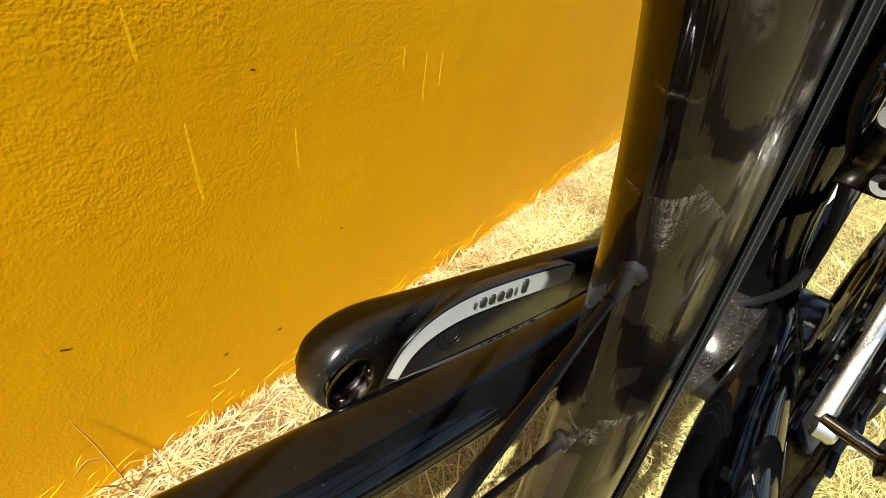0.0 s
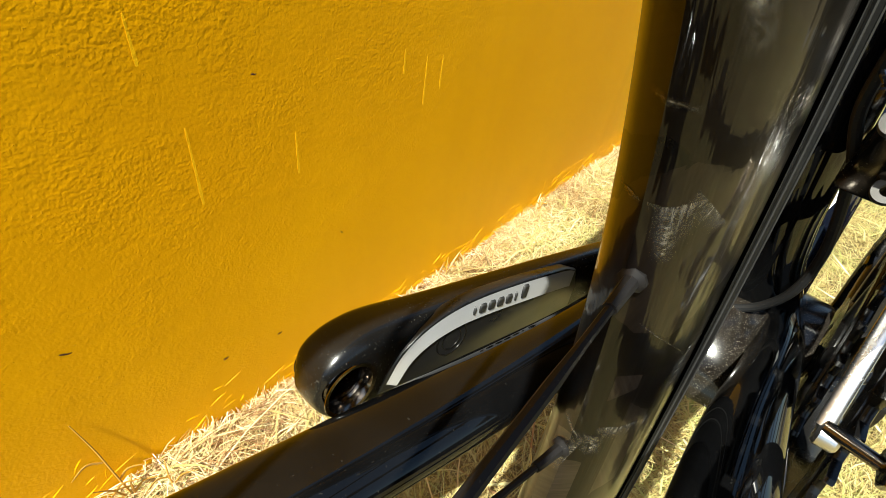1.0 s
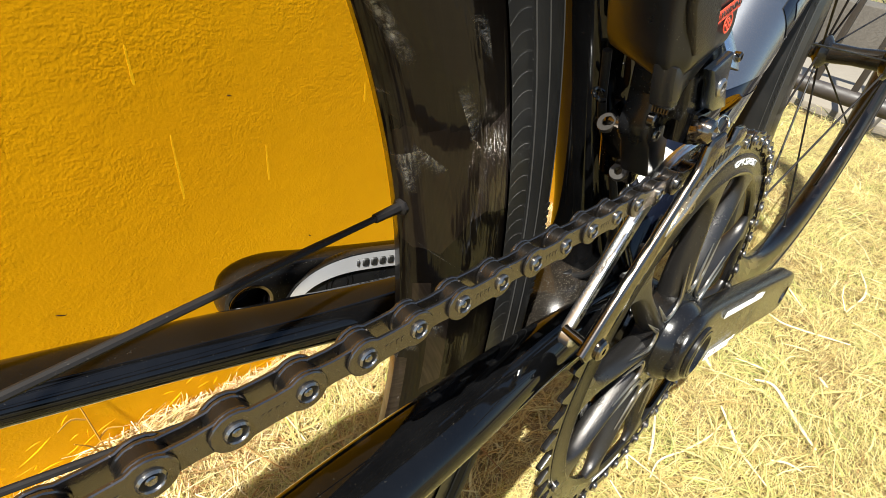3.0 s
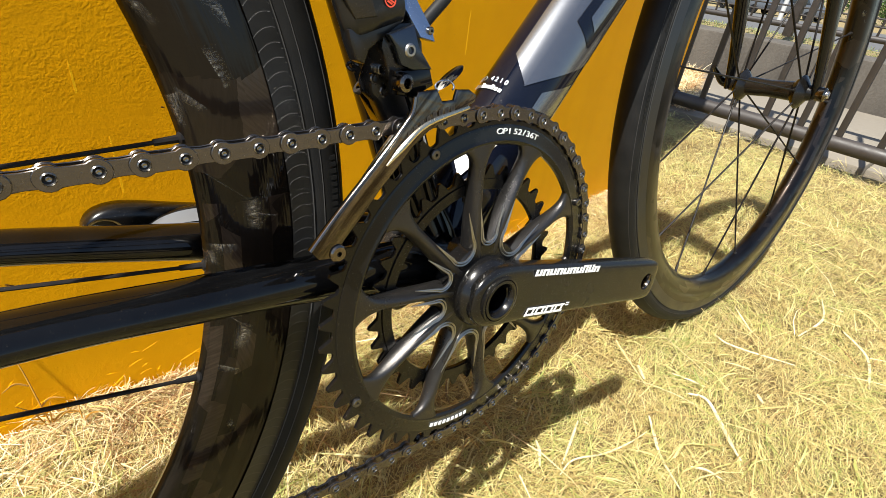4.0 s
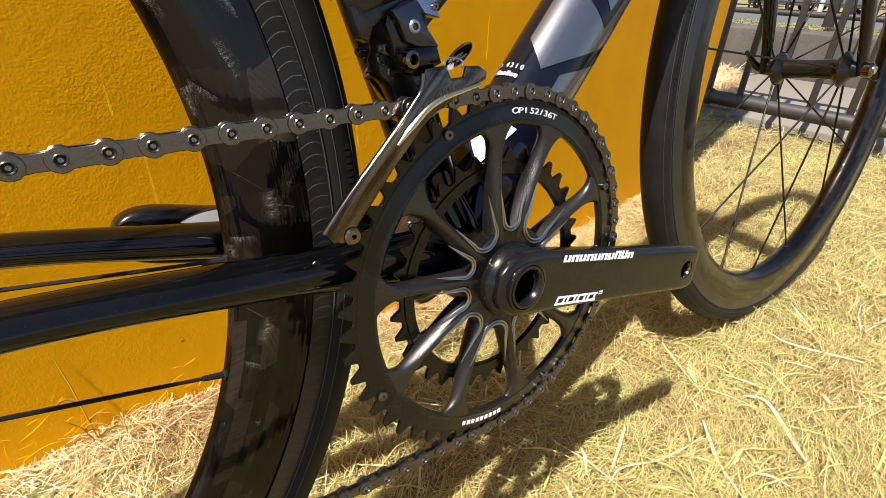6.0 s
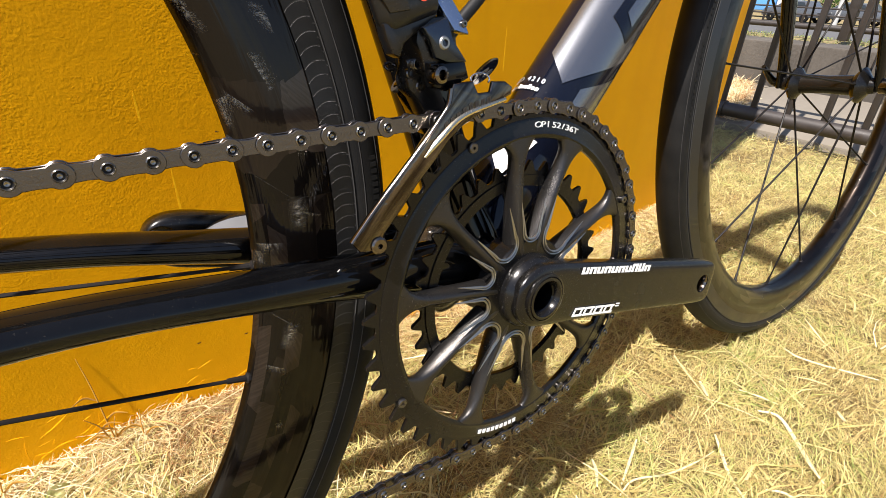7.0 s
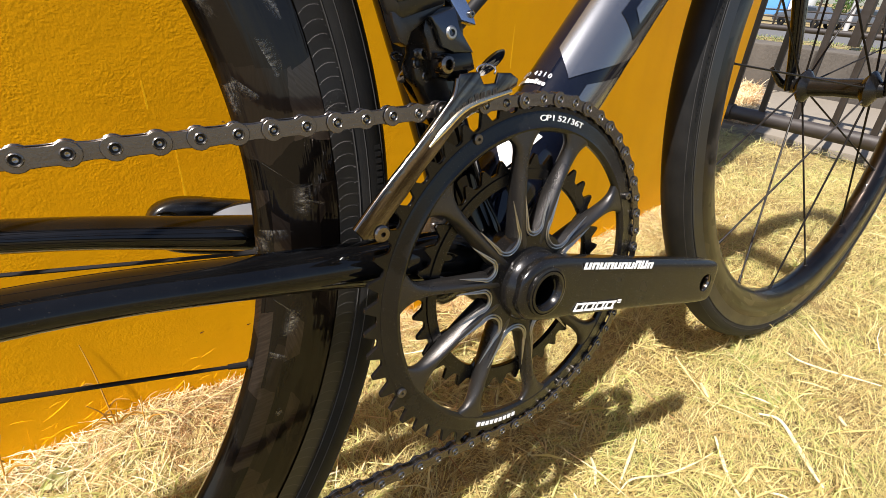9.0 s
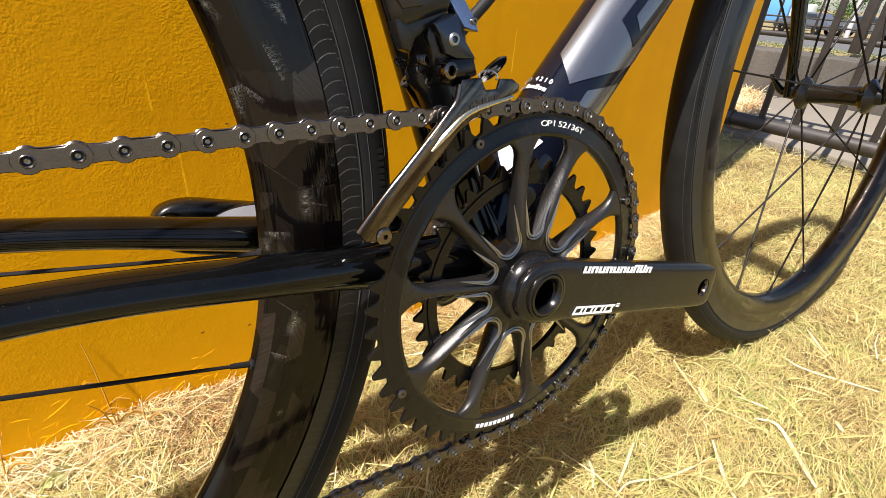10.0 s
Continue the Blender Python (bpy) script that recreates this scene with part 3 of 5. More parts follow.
blades("straw_drift", 16000, drift, (0.020, 0.075), (0.001, 0.003), (0, 55), M["pale_straw"], "dry straw drifted over the concrete beyond the railing", "straw", 12, 0.062)


def stalk(line, wide, label):
    """One long bleached leaf lying on the lawn, channelled along its middle."""
    pts = curve_points([(x, y, ground_z(x, y) + 0.014 + 0.004 * math.sin(2.2 * k)) for k, (x, y) in enumerate(line)], 6)
    bm = bmesh.new()
    rows = []
    for k, p in enumerate(pts):
        d = Vector(pts[min(k + 1, len(pts) - 1)] - pts[max(k - 1, 0)]).normalized()
        w = Vector((-d.y, d.x, 0.15)).normalized() * wide * (0.35 + 0.65 * math.sin(math.pi * min(1, 0.12 + 0.88 * k / len(pts))))
        q = Vector(p)
        rows.append([bm.verts.new(q - w), bm.verts.new(q - Vector((0, 0, wide * 0.35))), bm.verts.new(q + w)])
    for a, b in zip(rows, rows[1:]):
        for k in range(2):
            bm.faces.new((a[k], a[k + 1], b[k + 1], b[k]))
    bmesh.ops.solidify(bm, geom=bm.faces[:], thickness=0.0002)
    ob = new("dry_stalk", mesh_of("dry_stalk", bm, M["bleached"]))
    tagged(ob, label, "straw", group="long dry stalks")


for line, wide in ((((0.363, -0.112), (0.368, -0.131), (0.356, -0.157), (0.330, -0.182), (0.320, -0.195)), 0.0022), (((0.290, -0.099), (0.269, -0.117), (0.251, -0.137), (0.225, -0.170)), 0.0017),
                   (((0.134, -0.085), (0.159, -0.083), (0.201, -0.096), (0.232, -0.106), (0.266, -0.110)), 0.0010), (((0.208, -0.054), (0.176, -0.067), (0.150, -0.077)), 0.0014),
                   (((0.146, -0.043), (0.135, -0.056), (0.127, -0.065)), 0.0016), (((0.509, -0.081), (0.493, -0.101), (0.510, -0.125), (0.517, -0.148), (0.533, -0.180)), 0.0018),
                   (((0.379, -0.082), (0.382, -0.104), (0.395, -0.121)), 0.0012), (((0.263, -0.164), (0.270, -0.177), (0.281, -0.195)), 0.0014), (((0.438, -0.167), (0.424, -0.178)), 0.0020),
                   (((0.353, -0.046), (0.332, -0.066)), 0.0022), (((0.70, -0.20), (0.66, -0.24), (0.60, -0.26)), 0.0018), (((0.62, -0.16), (0.70, -0.17), (0.78, -0.15)), 0.0016)):
    stalk(line, wide, "long bleached dry leaf lying on the lawn")


def weed(x, y, stems, label):
    """A dry stalk or two standing in the litter, with a few narrow leaves."""
    base = tagged(new("dry_weed"), label, "weed", group="dry weeds")
    z = ground_z(x, y)
    base.location = (x, y, z)
    for k, (lean_x, lean_y, high) in enumerate(stems):
        part("stem", tube([(0, 0, -0.004, 0.0008), (lean_x * 0.3, lean_y * 0.3, high * 0.4, 0.0007), (lean_x * 0.5, lean_y * 0.6, high * 0.7, 0.0006), (lean_x, lean_y, high, 0.0003)], 6, 4), M["brown_straw"], base)
        for j in range(2):
            h = high * (0.30 + 0.25 * j)
            s = -1 if (j + k) % 2 else 1
            part("leaf", tube([(lean_x * h / high, lean_y * h / high, h, 0.0003, 0.0008), (lean_x * h / high + s * 0.008, lean_y * h / high, h + 0.007, 0.0003, 0.0012),
                               (lean_x * h / high + s * 0.018, lean_y * h / high - 0.003, h + 0.004, 0.0001, 0.0003)], 6, 3), M["brown_straw"], base)
    return base


for x, d, stems in ((-0.237, 0.012, ((-0.006, 0.006, 0.108), (-0.016, -0.006, 0.050), (0.006, -0.004, 0.040))), (-0.215, 0.03, ((0.004, 0.006, 0.045),)),
                    (-0.325, 0.02, ((0.012, 0.006, 0.06),)), (0.12, 0.010, ((0.004, 0.004, 0.035),)), (0.33, 0.012, ((-0.006, 0.004, 0.04), (0.01, 0.004, 0.03)))):
    weed(x, wall_face(x) - d, stems, "thin brown dry weed stalk at the foot of the wall")


def pale_leaf():
    bm = bmesh.new()
    rows = []
    for i in range(7):
        t = i / 6
        half = 0.0075 * math.sin(math.pi * min(1, t * 0.92 + 0.04)) ** 0.8
        rows.append([bm.verts.new((0.026 * t - 0.013, s * half, 0.004 * math.sin(3 * t) + 0.003 * abs(s))) for s in (-1, -0.5, 0, 0.5, 1)])
    for a, b in zip(rows, rows[1:]):
        for k in range(4):
            bm.faces.new((a[k], a[k + 1], b[k + 1], b[k]))
    bmesh.ops.solidify(bm, geom=bm.faces[:], thickness=0.0004)
    ob = new("fallen_leaf", mesh_of("fallen_leaf", bm, M["pale_leaf"]))
    ob.matrix_world = pose(-0.290, 0.205, ground_z(-0.290, 0.205) + 0.012, 50, 10, 35)
    return tagged(ob, "small pale green fallen leaf on the straw", "leaf")


pale_leaf()


def fence_weeds(rng, n):
    xy = np.stack([rng.uniform(1.70, 2.1, n), 0.84 + rng.normal(0, 0.07, n)], 1)
    return xy, rng.uniform(0, 6.3, n), 0.6 + 0.8 * rng.random(n)


blades("rough_grass", 2600, fence_weeds, (0.05, 0.13), (0.001, 0.003), (30, 85), M["straw"], "tufts of rough yellow-green grass beyond the railing", "grass", 8)


def verge(rng, n):
    xy = np.stack([rng.uniform(3.10, 4.4, n), rng.uniform(-1.5, 5, n)], 1)
    return xy, rng.uniform(0, 6.3, n), np.ones(n)


blades("verge_grass", 14000, verge, (0.008, 0.024), (0.002, 0.005), (20, 80), M["verge"], "low green grass verge behind the low wall", "grass", 9)


# ---- bicycle: built upright about its bottom bracket, x ahead, then leaned against the wall ----
bike = tagged(new("road_bicycle"), "black road bicycle with deep carbon wheels leaning towards the yellow wall", "bicycle")
bike.matrix_world = pose(0, 0, 0.2595, -7.362)
RING_Y, CRANK, CRANK_TURN = -0.0481, 0.1741, -0.2498
REAR, FRONT = (-0.4042, 0.0704), (0.5801, 0.0702)


def cut(ob, cutter):
    """Takes the cutter's solid away from ob's mesh."""
    tool = new("tool", mesh_of("tool", cutter, M["anodised"]))
    mod = ob.modifiers.new("cut", "BOOLEAN")
    mod.operation, mod.object, mod.solver = "DIFFERENCE", tool, "EXACT"
    tool.parent = ob.parent
    me = bpy.data.meshes.new_from_object(ob.evaluated_get(bpy.context.evaluated_depsgraph_get()))
    ob.modifiers.clear()
    old, ob.data = ob.data, me
    bpy.data.objects.remove(tool)
    me.shade_smooth()
    me.set_sharp_from_angle(angle=radians(35))


# frame tubes
down = part("down_tube", tube([(-0.012, 0, -0.004, 0.026, 0.026), (0.03, 0, 0.047, 0.0255, 0.0285), (0.075, 0, 0.0965, 0.025, 0.0285),
                               (0.25, 0, 0.278, 0.023, 0.026), (0.425, 0, 0.455, 0.02, 0.024)], 40, 8), M["panel"], bike, "glossy blue-black down tube with grey metallic panels")
part("seat_tube", tube([(0.004, 0, -0.01, 0.030, 0.022), (-0.006, 0, 0.022, 0.027, 0.021), (-0.016, 0, 0.055, 0.019, 0.0175), (-0.032, 0, 0.11, 0.0165, 0.0165),
                        (-0.085, 0, 0.29, 0.016, 0.0165), (-0.163, 0, 0.55, 0.016, 0.0165)], 32, 8), M["gloss_black"], bike, "glossy black seat tube")
part("top_tube", tube([(-0.150, 0, 0.515, 0.016), (0.14, 0, 0.535, 0.017), (0.405, 0, 0.555, 0.019)], 24, 4), M["gloss_black"], bike)
part("head_tube", tube([(0.435, 0, 0.41, 0.024), (0.415, 0, 0.475, 0.022), (0.392, 0, 0.565, 0.021)], 28, 4), M["gloss_black"], bike)
shell = part("bottom_bracket_shell", revolve([(0.012, -0.0375), (0.0235, -0.0375), (0.0245, -0.036), (0.026, -0.02), (0.0265, 0), (0.026, 0.02), (0.0245, 0.036),
                                              (0.0235, 0.0375), (0.012, 0.0375)], 48, closed=True, uv=False), M["dusty"], bike, "dusty black bottom bracket shell")
for s in (-1, 1):
    part("chainstay", tube([(-0.008, s * 0.022, 0.006, 0.012, 0.019), (-0.045, s * 0.0264, 0.0205, 0.0095, 0.0158), (-0.095, s * 0.0286, 0.0313, 0.0116, 0.0119),
                            (-0.150, s * 0.0342, 0.0430, 0.0128, 0.0090), (-0.220, s * 0.0431, 0.0563, 0.0121, 0.0076), (-0.320, s * 0.0610, 0.0665, 0.0098, 0.0084),
                            (-0.402, s * 0.068, 0.0698, 0.0062, 0.0090)], 32, 8), M["gloss_black"], bike, "glossy black chainstay")
    part("seatstay", tube([(-0.404, s * 0.068, 0.072, 0.005, 0.008), (-0.33, s * 0.060, 0.19, 0.006), (-0.20, s * 0.030, 0.42, 0.0065), (-0.15, s * 0.010, 0.505, 0.0075)], 16, 5),
         M["gloss_black"], bike)
    part("fork_blade", tube([(0.580, s * 0.052, 0.066, 0.0045, 0.009), (0.565, s * 0.050, 0.12, 0.006, 0.0125), (0.515, s * 0.046, 0.24, 0.0085, 0.0165),
                             (0.455, s * 0.036, 0.37, 0.011, 0.020), (0.436, s * 0.012, 0.415, 0.013, 0.021)], 24, 6), M["gloss_black"], bike, "glossy black fork blade")


yoke = []
for x, half, z, deep in ((-0.006, 0.020, 0.006, 0.022), (-0.022, 0.0235, 0.0080, 0.0250), (-0.036, 0.0255, 0.0060, 0.0265), (-0.0470, 0.0262, 0.0030, 0.0235), (-0.0530, 0.0262, 0.0000, 0.0170), (-0.0550, 0.0255, -0.0020, 0.0100)):
    yoke.append((x, 0.0, z, half, deep))
part("chainstay_yoke", tube(yoke, 36, 6, power=2.6), M["dusty"], bike, "dusty black bridge where the chainstays meet")

# wheels
RIM_OFF, RIM_WIDE = 0.0056, 0.85


def wheel(name, centre, spokes, hub_half, flange, label, dish=0.0, track="track", wide=1.0):
    """A deep carbon wheel, its rim set off by dish and its width scaled by wide. spokes: (angle, flange y, turn of the hub end, radius of the flange)."""
    cx, cz = centre
    side = [(0.3045, 0.0150), (0.298, 0.0157), (0.291, 0.0156), (0.283, 0.0141), (0.2755, 0.0104), (0.2705, 0.0055)]
    side = [(r + (0.004 if wide < 1 and r > 0.30 else 0.0), y * wide) for r, y in side]
    rim_prof = [(r, -y) for r, y in side] + [(0.2688, 0)] + side[::-1]
    w = part(name, revolve(rim_prof, 200, centre=(cx, dish, cz)), M["carbon"], bike, label)
    for s in (-1, 1):
        prof = [(0.3045, s * 0.0150), (0.3050, s * 0.01485), (0.3165, s * 0.0140), (0.3176, s * 0.0137), (0.3180, s * 0.0120)]
        prof = [(r + ((0.003 if r > 0.31 else 0.004) if wide < 1 else 0.0), y * (wide + 0.06 if wide < 1 else 1.0)) for r, y in prof]
        part("brake_track", revolve(prof, 200, centre=(cx, dish, cz)), M[track], w, "dull black brake track with curved grooves" if track == "track" else "smooth dark brake track")
    flank = [(0.3165, 0.0116), (0.3185, 0.0132), (0.3215, 0.0143), (0.3250, 0.0147), (0.3285, 0.0140), (0.3318, 0.0119), (0.3345, 0.0088), (0.3367, 0.0046)]
    fat = 1.0 if wide == 1.0 else 1.16                              # the rear tyre is fatter than the front one

    def swell(r):
        return r if fat == 1.0 else 0.3193 + (r - 0.3165) * fat

    flank = [(swell(r), y) for r, y in flank]
    tyre = [(r, -y) for r, y in flank] + [(swell(0.3376), 0)] + flank[::-1]
    part("tyre", revolve(tyre, 200, centre=(cx, dish, cz)), M["rubber"], w, "narrow black rubber road tyre")
    for s in (-1, 1):
        for r, y, thick in ((0.3178, 0.0136, 0.00035), (0.3225, 0.0146, 0.00030), (0.3312, 0.0124, 0.00030)):
            ridge = [(swell(r) + thick * math.cos(q), s * (y + thick * math.sin(q))) for q in (0, 1.57, 3.14, 4.71)]
            part("tyre_ridge", revolve(ridge, 160, closed=True, centre=(cx, dish, cz), uv=False), M["bead"], w, "thin raised line round the tyre")
    hub = [(0.004, -hub_half), (0.0085, -hub_half), (0.0095, -hub_half + 0.006), (0.011, -flange - 0.008), (0.020, -flange - 0.002), (0.021, -flange), (0.019, -flange + 0.003),
           (0.012, -flange + 0.008), (0.0105, 0), (0.012, flange - 0.008), (0.019, flange - 0.003), (0.021, flange), (0.020, flange + 0.002), (0.011, flange + 0.008),
           (0.0095, hub_half - 0.006), (0.0085, hub_half), (0.004, hub_half)]
    part("hub", revolve(hub, 40, centre=(cx, 0, cz), uv=False), M["anodised"], w, "black hub")
    for a, fy, turn, fr in spokes:
        a, b = radians(a), radians(a + turn)
        rim_end = Vector((cx + 0.2695 * math.cos(a), dish + (math.copysign(0.0016, fy) if dish else 0.0), cz + 0.2695 * math.sin(a)))
        hub_end = Vector((cx + fr * math.cos(b), fy, cz + fr * math.sin(b)))
        way = (hub_end - rim_end).normalized()
        q, mid = rim_end + way * 0.022, rim_end + way * 0.010
        part("spoke", tube([(*mid, 0.0010, 0.0010), (*q, 0.0010, 0.0010), (*(q + way * 0.01), 0.0013, 0.0010), (*hub_end, 0.0013, 0.0010)], 8, 1), M["spoke"], w)
        part("nipple", tube([(*(rim_end - way * 0.004), 0.0030), (*(rim_end + way * 0.0006), 0.0030), (*(rim_end + way * 0.0014), 0.0018), (*(rim_end + way * 0.011), 0.0015)], 8, 1), M["spoke"], w)
    return w


rear_spokes = []
for k in range(7):
    a = 360 / 7 * k
    rear_spokes += [(a + 6.3, -0.020, 78, 0.026), (a - 7.1, 0.036, 0, 0.022), (a - 20.25, -0.020, -70, 0.015)]
rear = wheel("rear_wheel", REAR, rear_spokes, 0.066, 0.036, "rear rim of dark patchwork carbon under lacquer", RIM_OFF, wide=RIM_WIDE)
front_spokes = [(171.5 + 22.5 * k, -0.035 if k % 2 == 0 else 0.035, 0, 0.020) for k in range(16)]
front = wheel("front_wheel", FRONT, front_spokes, 0.050, 0.035, "front rim of dark patchwork carbon under lacquer", 0.0, "track_plain")
front.matrix_basis = Matrix.Translation((FRONT[0], 0, FRONT[1])) @ Matrix.Rotation(radians(-2.1), 4, "Z") @ Matrix.Translation((-FRONT[0], 0, -FRONT[1]))     # steered a little
part("quick_release_nut", disc(0.0085, -0.052, -0.064, 0, 0.002, (FRONT[0], 0, FRONT[1]), 24), M["steel"], front, "chrome quick release nut")
part("quick_release_lever", tube([(FRONT[0], 0.055, FRONT[1], 0.006), (FRONT[0] - 0.004, 0.062, FRONT[1] + 0.003, 0.005), (FRONT[0] - 0.016, 0.066, FRONT[1] + 0.014, 0.0035),
                                  (FRONT[0] - 0.028, 0.066, FRONT[1] + 0.022, 0.0025)], 12, 5), M["anodised"], front, "black quick release lever")


RIM_SIDE = ((0.0, 0.2688, 0.0), (0.0058, 0.2705, 0.0055), (0.0128, 0.2755, 0.0104), (0.0211, 0.2830, 0.0141), (0.0293, 0.2910, 0.0156), (0.0363, 0.2980, 0.0157), (0.0428, 0.3045, 0.0150))


def rim_at(centre, dish, angle, w, lift=0.00012):
    """A place on the rim: w metres over the section from the spoke side's middle, negative towards the right."""
    run, rr, yy = zip(*RIM_SIDE)
    s = -1 if w < 0 else 1
    a = abs(w)
    r, y = np.interp(a, run, rr), np.interp(a, run, yy)
    r1, y1 = np.interp(a + 0.001, run, rr), np.interp(a + 0.001, run, yy)
    dr, dy = r1 - r, y1 - y
    long = math.hypot(dr, dy) or 1.0
    r, y = r - dy / long * lift, y + dr / long * lift
    g = radians(angle)
    y *= RIM_WIDE if dish else 1.0
    return Vector((centre[0] + r * math.cos(g), dish + s * y, centre[1] + r * math.sin(g)))


def fibre_fold(wheel_ob, centre, dish, start, end, fade, two_sided=False):
    """A torn fold in the carbon sheets: bright along start to end (angle, w), frayed out towards fade."""
    bm = bmesh.new()
    layer = bm.loops.layers.uv.verify()
    n, m = 10, 6
    grid = []
    for i in range(n + 1):
        row = []
        for j in range(m + 1):
            u, v = i / n, j / m
            k = v * 2 - 1 if two_sided else v
            a = start[0] + (end[0] - start[0]) * u + fade[0] * k
            w = start[1] + (end[1] - start[1]) * u + fade[1] * k
            row.append((bm.verts.new(rim_at(centre, dish, a, w)), (u * 2 - 1, k)))
        grid.append(row)
    for p, q in zip(grid, grid[1:]):
        for j in range(m):
            corners = (p[j], q[j], q[j + 1], p[j + 1])
            f = bm.faces.new([c[0] for c in corners])
            for loop, c in zip(f.loops, corners):
                loop[layer].uv = c[1]
    part("fibre_fold", bm, M["fold"], wheel_ob)


for start, end, fade, both in (((13.4, -0.0250), (10.2, -0.0287), (0.2, -0.0060), 0), ((10.2, -0.0280), (10.2, -0.0310), (0.25, 0.0), 1), ((11.0, -0.0095), (8.7, -0.0195), (-0.6, 0.0035), 0),
                               ((10.7, 0.012), (10.1, -0.010), (-0.35, 0.0), 0), ((10.2, -0.002), (10.5, -0.012), (-2.2, 0.0), 0), ((10.2, -0.0050), (7.4, -0.0068), (0.0, 0.0030), 1),
                               ((4.1, -0.0050), (-0.4, -0.0295), (0.16, 0.0006), 1), ((0.3, -0.0288), (-3.0, -0.0282), (0.0, 0.0055), 1), ((-1.2, -0.0270), (-2.2, -0.0425), (0.18, 0.0), 1),
                               ((-4.2, -0.0055), (-4.2, -0.0200), (-1.3, 0.0), 0), ((-4.8, -0.0055), (-6.6, -0.0070), (0.0, -0.0040), 1), ((-4.4, 0.005), (-5.7, -0.004), (-0.3, 0.0), 1), ((-5.4, -0.0040), (-9.0, 0.0010), (0.0, 0.0050), 0),
                               ((-11.8, -0.0115), (-13.5, -0.0250), (0.16, 0.0005), 1), ((-12.9, -0.0235), (-16.2, -0.0215), (0.0, 0.0048), 1), ((16.8, -0.0350), (13.8, -0.0410), (0.3, 0.0050), 1),
                               ((22.0, -0.002), (15.6, -0.0125), (0.0, 0.0034), 1), ((-18.0, -0.012), (-18.4, -0.024), (-0.8, 0.0), 0), ((14.6, 0.004), (14.2, -0.006), (0.2, 0.0), 1)):
    fibre_fold(rear, REAR, RIM_OFF, start, end, fade, both)
rnd_fold = random.Random(9)
for ob, centre, dish, lo, hi, many in ((rear, REAR, RIM_OFF, 24, 338, 16), (front, FRONT, 0.0, 0, 360, 34)):
    for k in range(many):
        a, w = rnd_fold.uniform(lo, hi), rnd_fold.choice((-1, -1, 1)) * rnd_fold.uniform(0.005, 0.034)
        fibre_fold(ob, centre, dish, (a, w), (a + rnd_fold.uniform(-2.5, 2.5), w + rnd_fold.uniform(-0.006, 0.006)), (rnd_fold.uniform(-0.6, 0.6), rnd_fold.uniform(-0.004, 0.004)), k % 2)


def sprocket(r, y, teeth, inner):
    bm = bmesh.new()
    prof = []
    for k in range(teeth * 4):
        a = 2 * math.pi * k / (teeth * 4)
        rr = r + (0.0022, 0.0022, -0.0045, -0.0045)[k % 4]
        prof.append((REAR[0] + rr * math.cos(a), REAR[1] + rr * math.sin(a)))
    return plate(prof, y - 0.0009, y + 0.0009, bm=bm)


cassette = bmesh.new()
for k, (teeth, y) in enumerate(((25, -0.020), (21, -0.026), (18, -0.031), (16, -0.0358), (14, -0.040), (12, -0.044))):
    merge(cassette, sprocket(0.0127 / (2 * math.sin(math.pi / teeth)), y, teeth, 0.01))
part("cassette", cassette, M["chain"], rear, "steel sprocket cassette")


# chain
def link_outline(r, waist):
    pts = []
    for k in range(13):
        a = radians(50 + 260 * k / 12)
        pts.append((r * math.cos(a), r * math.sin(a)))
    pts.append((0.0127 / 2, -waist))
    for k in range(13):
        a = radians(-130 + 260 * k / 12)
        pts.append((0.0127 + r * math.cos(a), r * math.sin(a)))
    pts.append((0.0127 / 2, waist))
    return pts


def link_mesh(name, half, r, waist):
    bm = bmesh.new()
    for s in (-1, 1):
        plate(link_outline(r, waist), s * half, s * (half - 0.0009), 0.00022, bm, 1)
    for x in (0.0046, 0.0058, 0.0072, 0.0084):
        if half > 0.0025:
            merge(bm, box(x - 0.0003, x + 0.0003, -half - 0.00008, -half + 0.0002, -0.0006, 0.0006))
    return mesh_of(name, bm, M["chain"])


outer_link, inner_link = link_mesh("outer_link", 0.00295, 0.0042, 0.0031), link_mesh("inner_link", 0.0020, 0.0040, 0.0028)
pins = {}
for i in range(-31, 1):
    x = -0.0080 + 0.0127 * i
    pins[i] = (x, RING_Y - 0.030 * (x + 0.008), 0.1052 + 0.0057 * (x + 0.008))
i, a = 1, 87.4
while a > -96.5:
    pins[i] = (0.1052 * math.cos(radians(a)), RING_Y, 0.1052 * math.sin(radians(a)))
    i, a = i + 1, a - 6.923
bx, by, bz = pins[i - 1]
for k in range(1, 27):
    pins[i - 1 + k] = (bx - 0.0126 * k, by + 0.0126 * k * 0.03, bz + 0.0126 * k * 0.11)
body = bmesh.new()
for q in pins.values():
    revolve([(0.00005, -0.0032), (0.0007, -0.0034), (0.00095, -0.0032), (0.0010, -0.0022), (0.0014, -0.0022), (0.0016, -0.0034), (0.00185, -0.0037), (0.0022, -0.0033), (0.0022, 0.0033), (0.0019, 0.0034), (0.00005, 0.0034)], 14, centre=q, bm=body, uv=False)
chain = part("chain", body, M["chain_pin"], bike, "oily grey steel chain")
roller_mesh = mesh_of("roller", revolve([(0.0024, -0.0014), (0.0036, -0.0014), (0.0038, -0.0012), (0.0038, 0.0012), (0.0036, 0.0014), (0.0024, 0.0014)], 16, closed=True, uv=False), M["roller"])
socket_mesh = mesh_of("pin_socket", revolve([(0.0009, -0.0030), (0.0013, -0.0031), (0.0016, -0.0034)], 12, uv=False), M["socket"])
for q in pins.values():
    ob = new("pin_socket", socket_mesh)
    ob.parent, ob.location = chain, q
    ob = new("roller", roller_mesh)
    ob.parent, ob.location = chain, q
